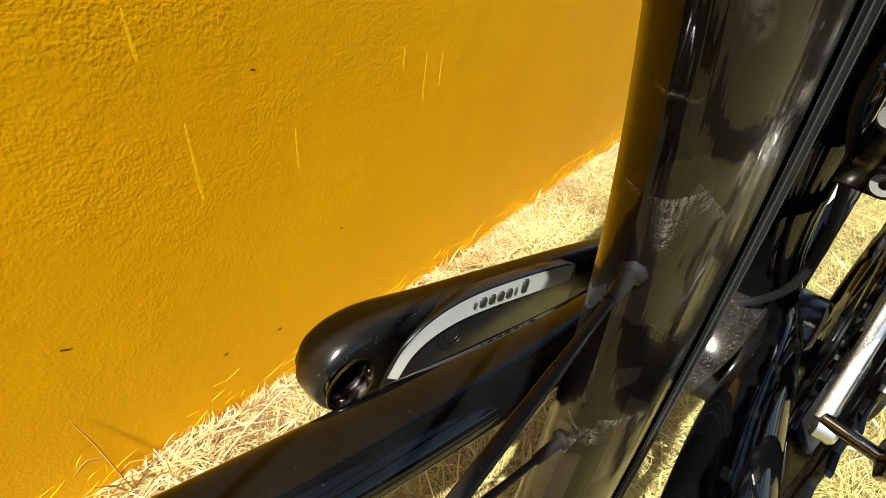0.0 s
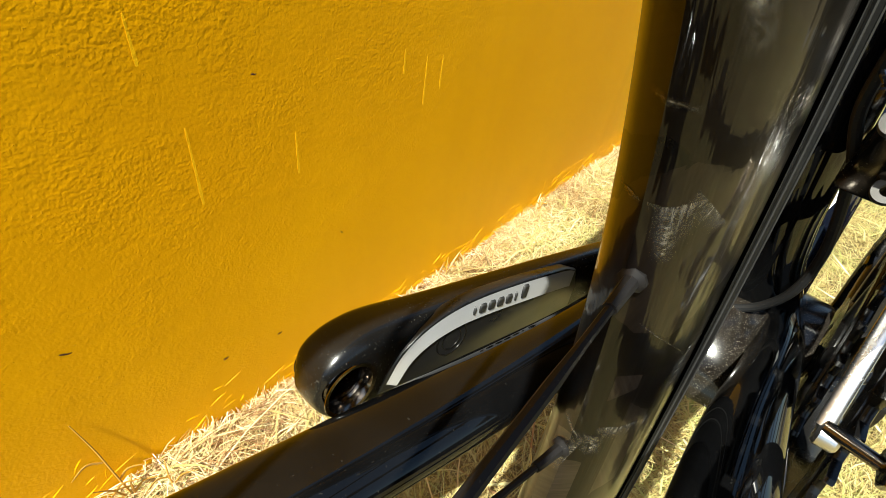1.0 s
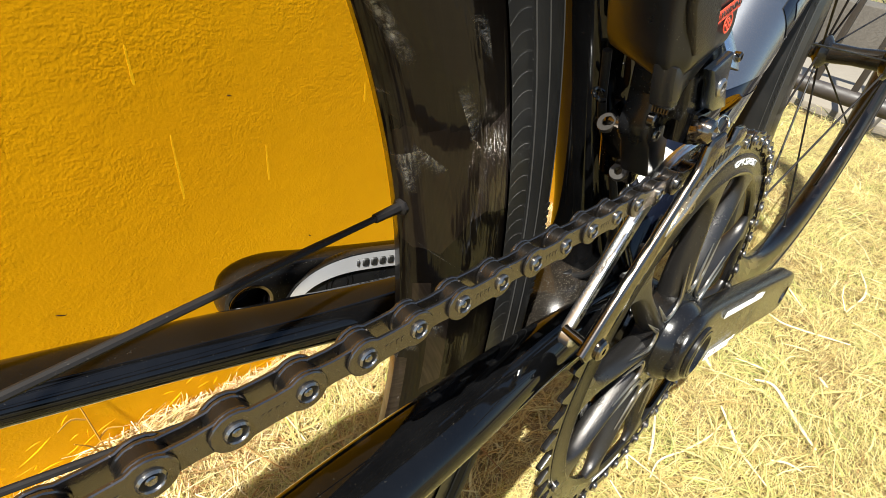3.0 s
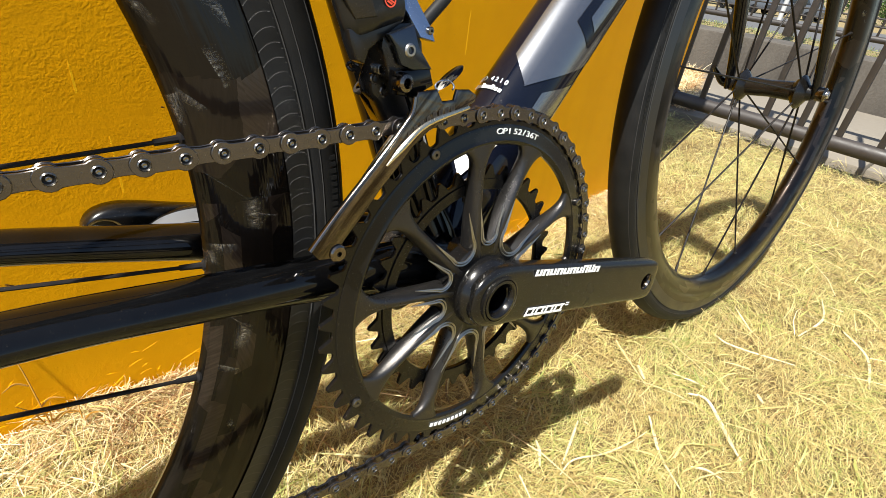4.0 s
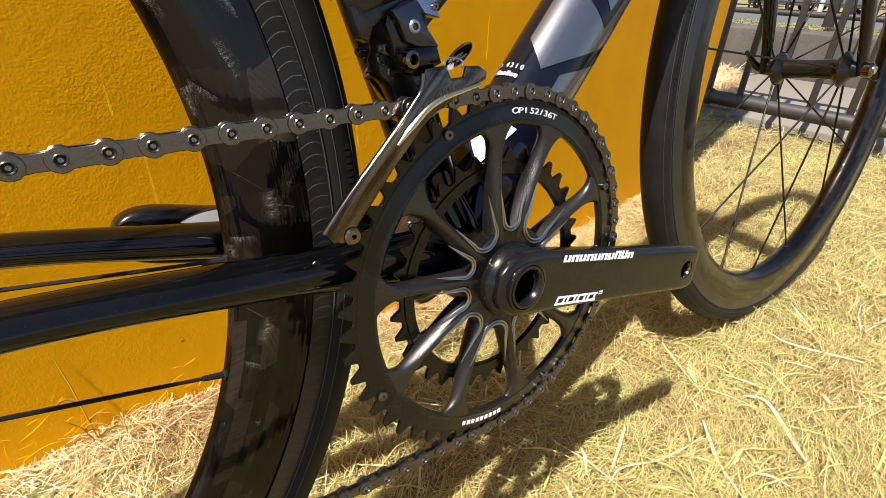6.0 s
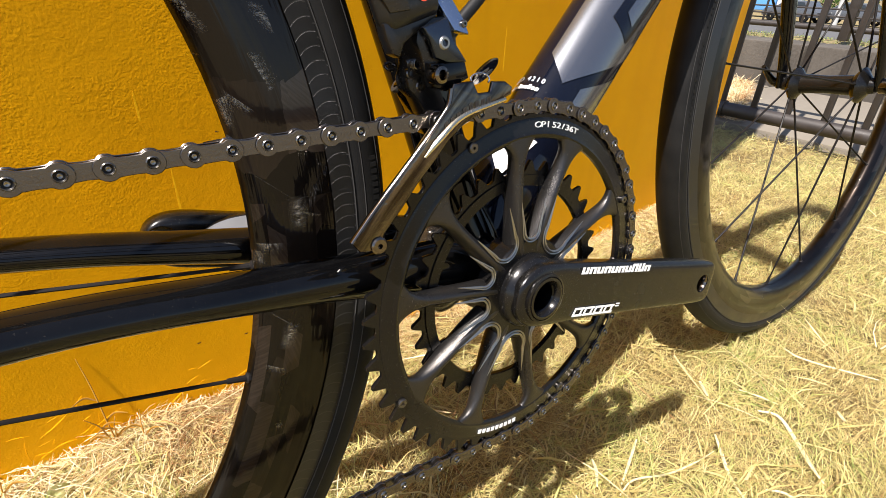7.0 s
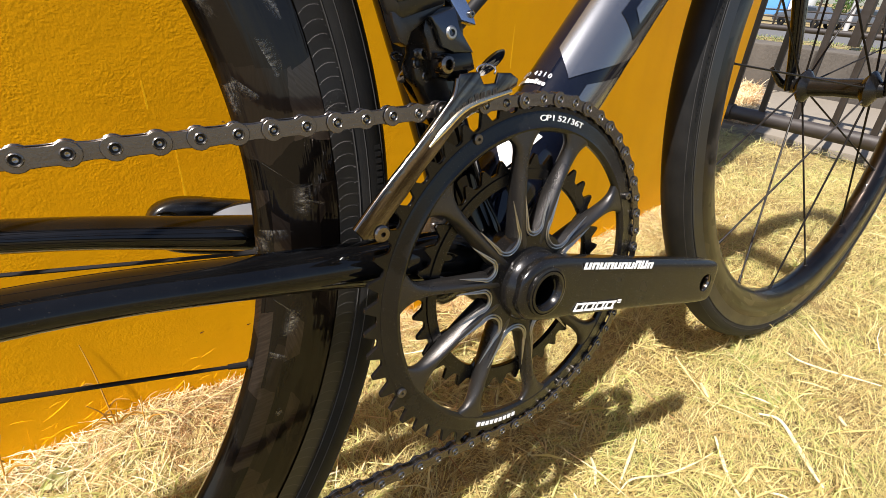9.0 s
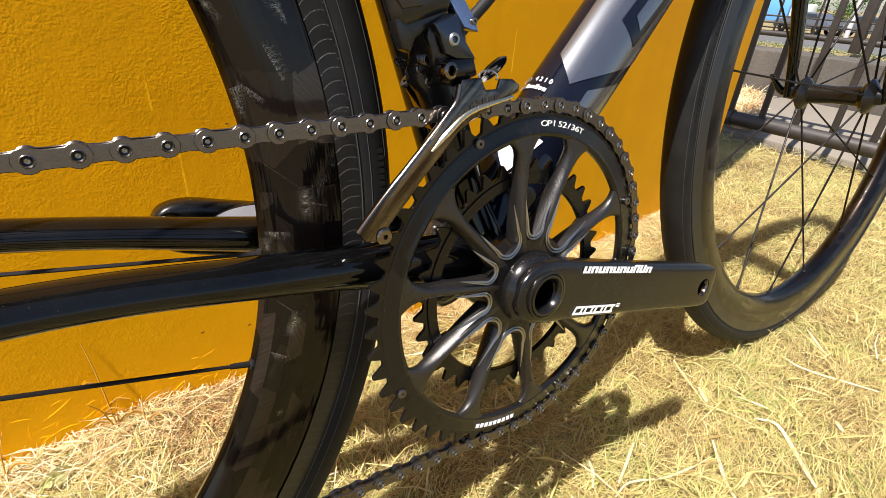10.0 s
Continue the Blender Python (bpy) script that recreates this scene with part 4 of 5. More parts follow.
keys = sorted(pins)
for i0, i1 in zip(keys, keys[1:]):
    p, q = Vector(pins[i0]), Vector(pins[i1])
    d = q - p
    ob = new("outer_link" if i0 % 2 == 0 else "inner_link", outer_link if i0 % 2 == 0 else inner_link)
    ob.parent = chain
    ob.matrix_basis = Matrix.Translation(p) @ Matrix.Rotation(-math.atan2(d.z, d.x), 4, "Y") @ Matrix.Rotation(math.atan2(d.y, math.hypot(d.x, d.z)), 4, "Z")


# cranks and chainrings
def toothed(teeth, y, thick, tip, root, inner, phase):
    """A toothed plate: a thin toothed rim, hollow in the middle."""
    bm = bmesh.new()
    outer, n = [], teeth * 8
    shape = (root, root + 0.0004, root + (tip - root) * 0.55, tip, tip - 0.0003, root + (tip - root) * 0.5, root + 0.0004, root)
    for k in range(n):
        a = phase - 2 * math.pi * k / n
        outer.append((shape[k % 8], a))
    rings = []
    for yy, dr in ((y - thick / 2, -0.0002), (y - thick / 2 + 0.0004, 0), (y + thick / 2 - 0.0004, 0), (y + thick / 2, -0.0002)):
        rings.append([bm.verts.new(((r + dr) * math.cos(a), yy, (r + dr) * math.sin(a))) for r, a in outer])
    ins = [[bm.verts.new((inner * math.cos(a), yy, inner * math.sin(a))) for r, a in outer] for yy in (y - thick / 2, y + thick / 2)]
    order = [ins[0]] + rings + [ins[1]]
    for a, b in zip(order, order[1:] + order[:1]):
        for k in range(n):
            bm.faces.new((a[k], a[(k + 1) % n], b[(k + 1) % n], b[k]))
    return bm


boss = revolve([(0.0088, -0.0400), (0.0225, -0.0400), (0.0232, -0.0430), (0.0226, -0.0540), (0.0212, -0.0575), (0.0190, -0.0600), (0.0150, -0.0640), (0.0148, -0.0670), (0.0135, -0.0674),
                (0.0131, -0.0664), (0.0128, -0.0676), (0.0112, -0.0678), (0.0104, -0.0668), (0.0092, -0.0640), (0.0088, -0.0600)], 56, closed=True, uv=False)
crankset = part("crankset", boss, M["anodised"], bike, "black crank with a large spoked double chainring")
part("spindle_bore", revolve([(0.0001, -0.012), (0.0072, -0.013), (0.0076, -0.046), (0.0087, -0.0475), (0.0087, -0.0635), (0.0098, -0.0648)], 32, uv=False), M["gloss_black"], crankset)
ring = toothed(52, RING_Y, 0.0024, 0.1078, 0.1008, 0.0920, radians(87.4 + 3.46))
merge(ring, revolve([(0.0888, -0.0462), (0.0880, -0.0472), (0.0880, -0.0494), (0.0890, -0.0504), (0.0905, -0.0508), (0.0925, -0.0500), (0.0975, -0.0500), (0.0990, -0.0495), (0.0990, -0.0462)],
                    156, closed=True, uv=False))
part("large_chainring", ring, M["ring"], crankset, "large black chainring with pointed teeth")
small = toothed(36, RING_Y + 0.0075, 0.0022, 0.0752, 0.0690, 0.0625, 0.1)
merge(small, revolve([(0.0610, -0.0425), (0.0605, -0.0415), (0.0605, -0.0395), (0.0612, -0.0388), (0.0660, -0.0388), (0.0668, -0.0425)], 108, closed=True, uv=False))
part("small_chainring", small, M["ring"], crankset, "small black inner chainring")
ARMS = ((134, 3), (167, -2), (203, -8), (241, -10), (277, -6), (317, -3), (349, 0), (24, 5), (66, 6), (94, 7))     # angle at the ring, turn towards the hub
for a, sweep in ARMS:
    def at(r, y, w, d, k):
        g = radians(a + sweep * k)
        return (r * math.cos(g), y, r * math.sin(g), w, d)
    t = (-math.sin(radians(a)), 0, math.cos(radians(a)))
    arm = tube([at(0.017, -0.0455, 0.0080, 0.0060, 1), at(0.026, -0.0458, 0.0058, 0.0062, 1), at(0.040, -0.0460, 0.0041, 0.0062, 0.75),
                at(0.058, -0.0464, 0.0036, 0.0056, 0.35), at(0.072, -0.0470, 0.0038, 0.0046, 0.12), at(0.081, -0.0476, 0.0056, 0.0036, 0.02),
                at(0.0865, -0.0480, 0.0098, 0.0028, 0), at(0.0908, -0.0483, 0.0175, 0.0022, 0)], 24, 5, side=t, power=3.2)
    rim_verts = list(arm.verts)
    for k in range(0, len(rim_verts), 24):                        # draw the front in, so that the flanks become wide bevels
        ring_v = rim_verts[k:k + 24]
        mid = sum((v.co for v in ring_v), Vector()) / 24
        deep = max(abs(v.co.y - mid.y) for v in ring_v)
        for v in ring_v:
            off = v.co - mid
            ahead = max(0.0, -off.y / deep)
            grip = min(1.0, max(0.0, (0.084 - math.hypot(mid.x, mid.z)) / 0.014))
            flat = Vector((off.x, 0, off.z)) * (1 + grip * (0.12 - 0.55 * ahead))
            v.co = mid + flat + Vector((0, off.y, 0))
    part("spider_arm", arm, M["arm"], crankset)
    shelf = tube([at(0.056, -0.0420, 0.0034, 0.0030, 0.4), at(0.0628, -0.0408, 0.0048, 0.0020, 0.3)], 10, 1, side=t)
    part("ring_tab", shelf, M["ring"], crankset)
part("spider_hub", revolve([(0.018, -0.0395), (0.0305, -0.0395), (0.0318, -0.0410), (0.0318, -0.0506), (0.0308, -0.0518), (0.018, -0.0520)], 60, closed=True, uv=False), M["ring"], crankset)
edges = bmesh.new()
hub_angles = sorted((a + sweep) % 360 for a, sweep in ARMS)
for a0, a1 in zip(hub_angles, hub_angles[1:] + [hub_angles[0] + 360]):
    mid, half = (a0 + a1) / 2, (a1 - a0) / 2
    tan = math.tan(radians(half))
    rc = 0.0375
    for grow, thick in ((0.0, 0.00075), (0.0017, 0.00055)):
        R = rc * tan - 0.0042
        pts = []
        for k in range(-15, 16):
            u = abs(k) / 15
            if u <= 0.6:                                             # round the web
                phi = u / 0.6 * math.pi / 2
                run, side_way = rc - (R + grow) * math.cos(phi), (R + grow * (1 - 0.4 * u)) * math.sin(phi)
            else:                                                    # out along the arm
                v = (u - 0.6) / 0.4
                run = rc + 0.017 * v
                side_way = R + (run - rc) * tan * 0.9 + grow * 0.76 * (1 - v)
            g, side_way = radians(mid), math.copysign(side_way, k)
            pts.append((run * math.cos(g) - side_way * math.sin(g), -0.0523 + 0.0004 * u, run * math.sin(g) + side_way * math.cos(g), thick * (1 - 0.75 * u ** 3)))
        tube(pts, 6, 2, bm=edges)
part("machined_edge", edges, M["edge"], crankset, "bare silver machined edges round the spider's hub")
for a in (113.3, 21.6, 202.4, 292, 340):
    q = (0.0975 * math.cos(radians(a)), 0, 0.0975 * math.sin(radians(a)))
    part("shift_pin", disc(0.0026, -0.0495, -0.0514, 0.0008, 0.0004, q, 16), M["pin"], crankset)

CR = (math.cos(CRANK_TURN), math.sin(CRANK_TURN))


def along(s, w=0.0):
    """From the bottom bracket: s along the right crank, w across it."""
    return (s * CR[0] - w * CR[1], s * CR[1] + w * CR[0])


arm = []
for s, y, th, hh in ((-0.0190, -0.0570, 0.0058, 0.0055), (-0.0175, -0.0572, 0.0072, 0.0098), (-0.0130, -0.0575, 0.0080, 0.0148), (-0.0050, -0.0577, 0.0084, 0.0188), (0.008, -0.0580, 0.0082, 0.0198), (0.030, -0.0587, 0.0076, 0.0193), (0.080, -0.0615, 0.0074, 0.0183), (0.130, -0.0650, 0.0074, 0.0178),
                     (0.165, -0.0678, 0.0074, 0.0176), (0.182, -0.0690, 0.0072, 0.0170), (0.1885, -0.0694, 0.0066, 0.0155), (0.1905, -0.0695, 0.0050, 0.0125)):
    x, z = along(s)
    arm.append((x, y, z, th, hh))
right_arm = part("crank_arm", tube(arm, 44, 5, power=4.5), M["anodised"], crankset, "matt black right crank arm")
px_, pz_ = along(CRANK)
cut(right_arm, revolve([(0.0001, -0.085), (0.0149, -0.085), (0.0149, -0.045), (0.0001, -0.045)], 40, uv=False))
cut(right_arm, revolve([(0.0001, -0.085), (0.0072, -0.085), (0.0072, -0.055), (0.0001, -0.055)], 32, centre=(px_, 0, pz_), uv=False))
part("pedal_thread", revolve([(0.0072, -0.0755), (0.0066, -0.0745), (0.0066, -0.0630), (0.0072, -0.0620)], 32, centre=(px_, 0, pz_), uv=False), M["steel"], crankset, "bare steel pedal thread")

left = []
for s, y, th, hh in ((-0.016, 0.0470, 0.0050, 0.0160), (-0.008, 0.0475, 0.0066, 0.0205), (0.02, 0.0500, 0.0066, 0.0205), (0.06, 0.0555, 0.0064, 0.0200), (0.10, 0.0615, 0.0066, 0.0182), (0.14, 0.0662, 0.0080, 0.0168),
                     (0.160, 0.0685, 0.0090, 0.0165), (0.170, 0.0690, 0.0092, 0.0152), (0.1768, 0.0692, 0.0088, 0.0124), (0.1810, 0.0692, 0.0076, 0.0086), (0.1830, 0.0692, 0.0050, 0.0046)):
    x, z = along(-s, -0.0006)
    left.append((x, y, z, th, hh))


def slant(bm):
    """Leans what was built square to the crank, outwards along it."""
    for v in bm.verts:
        v.co.y += 0.105 * (-(v.co.x * CR[0] + v.co.z * CR[1]) - 0.1) + 0.0028
        v.co.x, v.co.z = v.co.x - 0.0085 * CR[0] - 0.001 * CR[1], v.co.z - 0.0085 * CR[1] + 0.001 * CR[0]
    return bm


left_crank = part("left_crank", tube(left, 44, 5, power=4.0), M["anodised"], bike, "matt black left crank arm with a power meter")
cut(left_crank, revolve([(0.0001, 0.050), (0.0078, 0.050), (0.0078, 0.090), (0.0001, 0.090)], 32, centre=(-px_, 0, -pz_), uv=False))
part("pedal_plug", disc(0.0079, 0.0745, 0.0775, 0, 0.001, (-px_, 0, -pz_), 28), M["plastic"], left_crank)
part("pedal_thread", revolve([(0.0092, 0.0592), (0.0092, 0.0588), (0.0080, 0.0590), (0.0072, 0.0606), (0.0070, 0.0616), (0.0074, 0.0622), (0.0070, 0.0630), (0.0074, 0.0637), (0.0070, 0.0645), (0.0070, 0.0745)], 32, centre=(-px_, 0, -pz_), uv=False), M["steel"], left_crank, "worn steel pedal thread")


def pod_outline(grow=0.0):
    pts = []
    for s, w in ((0.052, -0.010), (0.052, 0.006), (0.056, 0.0150), (0.064, 0.0174), (0.090, 0.0182), (0.112, 0.0178), (0.122, 0.0168), (0.132, 0.0142), (0.140, 0.0104), (0.147, 0.0045), (0.151, -0.0020), (0.154, -0.010)):
        c0, c1 = 0.10, 0.003
        pts.append((c0 + (s - c0) * (1 + grow), c1 + (w - c1) * (1 + grow * 3)))
    return pts


pod = part("power_meter", slant(plate([along(-s, w) for s, w in pod_outline()], 0.0560, 0.0506, 0.0012)), M["plastic"], left_crank, "black power meter pod on the inner side of the crank")
stripe = bmesh.new()
outer, inner = [], []
for s, w, d in curve_points([(0.0580, 0.0150, 0.0070), (0.066, 0.0166, 0.0080), (0.090, 0.0174, 0.0084), (0.112, 0.0170, 0.0080), (0.127, 0.0150, 0.0072), (0.139, 0.0104, 0.0062), (0.147, 0.0035, 0.0052), (0.1515, -0.0060, 0.0042)], 6):
    outer.append((s, w)), inner.append((s, w, d))
n = len(outer)
rim_out = [along(-s, w) for s, w in outer]
rim_in = []
for k in range(n):
    (s0, w0), (s1, w1) = outer[max(k - 1, 0)], outer[min(k + 1, n - 1)]
    L_ = math.hypot(s1 - s0, w1 - w0)
    ns, nw = (w1 - w0) / L_, -(s1 - s0) / L_
    s, w, d = inner[k]
    rim_in.append(along(-(s + ns * d), w + nw * d))
a = [stripe.verts.new((x, 0.0504, z)) for x, z in rim_out]
b = [stripe.verts.new((x, 0.0497, z)) for x, z in rim_in]
for k in range(n - 1):
    stripe.faces.new((a[k], a[k + 1], b[k + 1], b[k]))
part("silver_stripe", slant(stripe), M["silver"], left_crank, "brushed silver stripe on the power meter")
# dark marks on the stripe, in place of a name
for k, (s, tall) in enumerate(((0.0915, 0.0060), (0.0965, 0.0044), (0.1004, 0.0040), (0.1050, 0.0040), (0.1096, 0.0040), (0.1142, 0.0040), (0.1182, 0.0038))):
    w = 0.0128 - 0.00006 * k + (0.0008 if k == 0 else 0)
    turn = Matrix.Translation((along(-s, w)[0], 0, along(-s, w)[1])) @ Matrix.Rotation(-CRANK_TURN, 4, "Y")
    half = 0.0006 if k in (1, 6) else 0.0017
    mark = box(-half, half, 0.0494, 0.0510, -tall / 2, tall / 2, 0.0006, m=turn, segments=1)
    part("stripe_mark", slant(mark), M["black_print"], left_crank)
for r0, r1 in ((0.0064, 0.0068), (0.0040, 0.0043)):
    ring_bm = revolve([(r0, 0.0503), (r1, 0.0503), (r1, 0.0508), (r0, 0.0508)], 32, closed=True, uv=False, centre=(along(-0.126, 0.003)[0], 0, along(-0.126, 0.003)[1]))
    part("pod_ring", slant(ring_bm), M["anodised"], left_crank, "round battery cap of the power meter")

# front derailleur
MOTOR = Matrix(((0.957, 0, -0.29, -0.0660), (0, 1, 0, 0), (0.29, 0, 0.957, 0.1455), (0, 0, 0, 1)))     # along the seat tube


def motor_box():
    """The motor's shell: a many-sided, rounded column, drawn in at the bottom."""
    bm = bmesh.new()
    plan = ((-0.0005, -0.0160), (-0.0150, -0.0410), (-0.0158, -0.0450), (-0.0122, -0.0494), (0.0125, -0.0500), (0.0158, -0.0440), (0.0195, -0.0150))
    rows = []
    for v, grow in ((-0.0005, 0.88), (0.0025, 0.97), (0.0060, 1.0), (0.075, 1.0)):
        rows.append([bm.verts.new(((x - 0.001) * grow + 0.001, (y + 0.03) * grow - 0.03, v)) for x, y in plan])
    n = len(plan)
    for a, b in zip(rows, rows[1:]):
        for k in range(n):
            bm.faces.new((a[k], a[(k + 1) % n], b[(k + 1) % n], b[k]))
    bm.faces.new(rows[0][::-1]), bm.faces.new(rows[-1])
    bmesh.ops.bevel(bm, geom=bm.edges[:], offset=0.0010, segments=2, profile=0.5, affect="EDGES", clamp_overlap=True)
    bmesh.ops.transform(bm, matrix=MOTOR, verts=bm.verts)
    return bm


mech = part("front_derailleur", motor_box(), M["plastic"], bike, "black electronic front derailleur motor above a steel cage")
cover = plate([(-0.0120, 0.0068), (-0.0026, 0.0052), (-0.0040, 0.0300), (-0.0040, 0.0740), (-0.0150, 0.0740), (-0.0155, 0.0200)], -0.0512, -0.0470, 0.0006)
for v in cover.verts:
    v.co.y += 0.10 * (v.co.x + 0.0026) * -1 if v.co.y < -0.05 else 0.0
bmesh.ops.transform(cover, matrix=MOTOR, verts=cover.verts)
part("motor_cover", cover, M["arm"], mech, "dark grey satin cover plate on the motor")
skirt = plate([(-0.0155, -0.0008), (-0.0150, -0.0080), (-0.0120, -0.0105), (-0.0080, -0.0060), (0.0120, -0.0010), (0.0130, 0.0040), (-0.0150, 0.0040)], -0.0475, -0.0400, 0.0014)
bmesh.ops.transform(skirt, matrix=MOTOR, verts=skirt.verts)
part("motor_skirt", skirt, M["plastic"], mech)
cage = [(-0.1094, 0.0600), (-0.0967, 0.0725), (-0.0833, 0.0845), (-0.0702, 0.0964), (-0.0597, 0.1067), (-0.0552, 0.1119), (-0.0535, 0.1184), (-0.0525, 0.1204), (-0.0415, 0.1208), (-0.0384, 0.1151), (-0.0312, 0.1152),
        (-0.0296, 0.1198), (-0.0218, 0.1193), (-0.0169, 0.1163), (-0.0176, 0.1130), (-0.0336, 0.1071), (-0.0464, 0.1024), (-0.0557, 0.0964), (-0.0649, 0.0875), (-0.0740, 0.0797), (-0.0830, 0.0702), (-0.0933, 0.0605), (-0.0985, 0.0535), (-0.1060, 0.0550)]
part("outer_cage_plate", plate(cage, -0.0548, -0.0522, 0.0011, segments=3), M["chrome"], mech, "dark polished outer cage plate")
spine = ((-0.0943, 0.0528), (-0.0826, 0.0651), (-0.0636, 0.0851), (-0.0516, 0.0966), (-0.0400, 0.1040), (-0.0200, 0.1080))
wide = (0.0032, 0.0038, 0.0042, 0.0046, 0.0046, 0.0030)
part("inner_cage_plate", tube([(x, -0.0405, z, 0.0011, h * 1.25) for (x, z), h in zip(spine, wide)], 20, 6), M["bright_steel"], mech, "bright steel inner cage plate")
part("cage_flange", tube([(x - 0.75 * h, -0.0405, z + 0.75 * h, 0.0021, 0.0009) for (x, z), h in zip(spine, wide)], 20, 6), M["bright_steel"], mech, "bright rolled flange of the inner cage plate")
part("rolled_edge", tube([(x, -0.0535, z, 0.0016, 0.0010) for x, z in cage[:7]], 12, 4), M["steel"], mech, "polished rolled edge of the cage")
part("cage_roller", disc(0.0034, -0.0395, -0.0450, 0.0012, 0.0008, (-0.0968, 0, 0.0530), 20), M["bright_steel"], mech, "bright steel cage spacer")
part("cage_rib", tube([(-0.070, -0.0546, 0.0905, 0.0006), (-0.062, -0.0552, 0.0975, 0.0016), (-0.048, -0.0550, 0.1060, 0.0014), (-0.022, -0.0548, 0.1110, 0.0010)], 10, 5), M["brass"], mech, "bright rib along the cage")
part("cage_bridge", tube([(-0.0995, -0.0530, 0.0560, 0.0019), (-0.0970, -0.0405, 0.0560, 0.0019)], 14, 1, side=(1, 0, 0)), M["steel"], mech)
part("cage_screw", disc(0.0040, -0.0525, -0.0562, 0.0012, 0.0008, (-0.0970, 0, 0.0559), 20), M["steel"], mech, "small steel cage screw")
part("link_plate", plate([(-0.0653, 0.1433), (-0.0520, 0.1471), (-0.0495, 0.1383), (-0.0420, 0.1287), (-0.0532, 0.1291), (-0.0587, 0.1311), (-0.0620, 0.1389)][::-1], -0.0515, -0.0480, 0.0010),
     M["alloy_dark"], mech, "dark blue-grey derailleur link")
part("link_ring", disc(0.0029, -0.0505, -0.0524, 0.0015, 0.0006, (-0.0547, 0, 0.1370), 24), M["edge"], mech, "silver pivot ring")
part("pivot_bolt", revolve([(0.0001, -0.0515), (0.0014, -0.0515), (0.0016, -0.0545), (0.0022, -0.0556), (0.0036, -0.0548), (0.0042, -0.0530), (0.0042, -0.0490)], 28, centre=(-0.0589, 0, 0.1244), uv=False), M["steel"], mech,
     "steel pivot bolt with a socket")
part("rear_link", plate([(-0.0650, 0.1500), (-0.0560, 0.1520), (-0.0500, 0.1250), (-0.0430, 0.1060), (-0.0480, 0.0990), (-0.0550, 0.1020), (-0.0610, 0.1140), (-0.0650, 0.1180), (-0.0660, 0.1230), (-0.0635, 0.1290)], -0.0380, -0.0260, 0.0020),
     M["plastic"], mech)
for q, r in (((-0.0620, -0.0390, 0.1390), 0.0026), ((-0.0590, -0.0385, 0.1190), 0.0026), ((-0.0640, -0.0390, 0.1250), 0.0026)):
    part("pivot_pin", disc(r, q[1], q[1] + 0.003, 0.0012, 0.0005, (q[0], 0, q[2]), 18), M["pin"], mech)
mount_turn = Matrix.Translation((-0.0530, -0.0225, 0.1080)) @ Matrix.Rotation(radians(-30), 4, "Y") @ Matrix.Rotation(radians(8), 4, "X")
part("mount_block", box(-0.0035, 0.0100, -0.0095, 0.0060, -0.0150, 0.0150, 0.0025, m=mount_turn), M["steel"], mech, "dark polished mounting block behind the cage")
for q, way in (((-0.0612, -0.0205, 0.1190), (-0.80, 0.10, 0.60)), ((-0.0548, -0.0265, 0.1004), (-0.80, 0.05, 0.60))):
    ring_bm = revolve([(0.0016, -0.0008), (0.0034, -0.0008), (0.0036, -0.0004), (0.0036, 0.0012), (0.0016, 0.0012)], 24, closed=True, uv=False)
    bmesh.ops.transform(ring_bm, matrix=Matrix.Translation(q) @ Vector((0, -1, 0)).rotation_difference(Vector(way)).to_matrix().to_4x4(), verts=ring_bm.verts)
    part("washer", ring_bm, M["washer"], mech, "pale steel washer")
clip = [(-0.0605 + 0.0030 * math.cos(k * 0.6), -0.0150 + 0.0022 * math.sin(k * 0.6), 0.1275 + 0.0016 * math.sin(k * 0.6), 0.0008) for k in range(9)]
part("wire_clip", tube(clip, 8, 3), M["gloss_black"], mech, "small black wire clip")
part("linkage_block", plate([(-0.0640, 0.1470), (-0.0500, 0.1480), (-0.0440, 0.1400), (-0.0430, 0.1240), (-0.0600, 0.1230), (-0.0660, 0.1380)], -0.0470, -0.0270, 0.0020), M["plastic"], mech, "black linkage under the motor")
part("wire", tube([(-0.058, -0.013, 0.142, 0.0017), (-0.050, -0.012, 0.118, 0.0017), (-0.045, -0.017, 0.1003, 0.0017), (-0.040, -0.0206, 0.0825, 0.0017), (-0.036, -0.0224, 0.0659, 0.0017), (-0.034, -0.0206, 0.0484, 0.0017),
                  (-0.033, -0.0142, 0.0365, 0.0017), (-0.034, -0.0060, 0.0305, 0.0017), (-0.034, 0.0, 0.0280, 0.0017)], 10, 6), M["rubber_cable"], bike, "thin black wire from the derailleur into the frame")
grommet = revolve([(0.0017, -0.0012), (0.0034, -0.0012), (0.0040, 0.0), (0.0034, 0.0014), (0.0017, 0.0016)], 20, closed=True, uv=False)
bmesh.ops.transform(grommet, matrix=Matrix.Translation((-0.0340, -0.003, 0.0310)) @ Matrix.Rotation(radians(70), 4, "X"), verts=grommet.verts)
part("wire_grommet", grommet, M["plastic"], bike)
loop_pts = [(-0.0335 + 0.0056 * math.cos(k * math.pi / 9), -0.0500 + 0.0012 * math.sin(k * math.pi / 9), 0.1208 + 0.0026 * math.sin(k * math.pi / 9), 0.00045) for k in range(-2, 12)]
part("chrome_hook", tube(loop_pts, 8, 3), M["bright_steel"], mech, "thin bright wire loop on the cage")
badge = revolve([(0.0001, -0.0006), (0.0078, -0.0006), (0.0084, 0.0), (0.0078, 0.0006), (0.0001, 0.0006)], 32, uv=False)
badge_at = Matrix.Translation((-0.0262, -0.0450, 0.1237)) @ Matrix.Rotation(radians(-20), 4, "Y") @ Matrix.Rotation(radians(48), 4, "X")
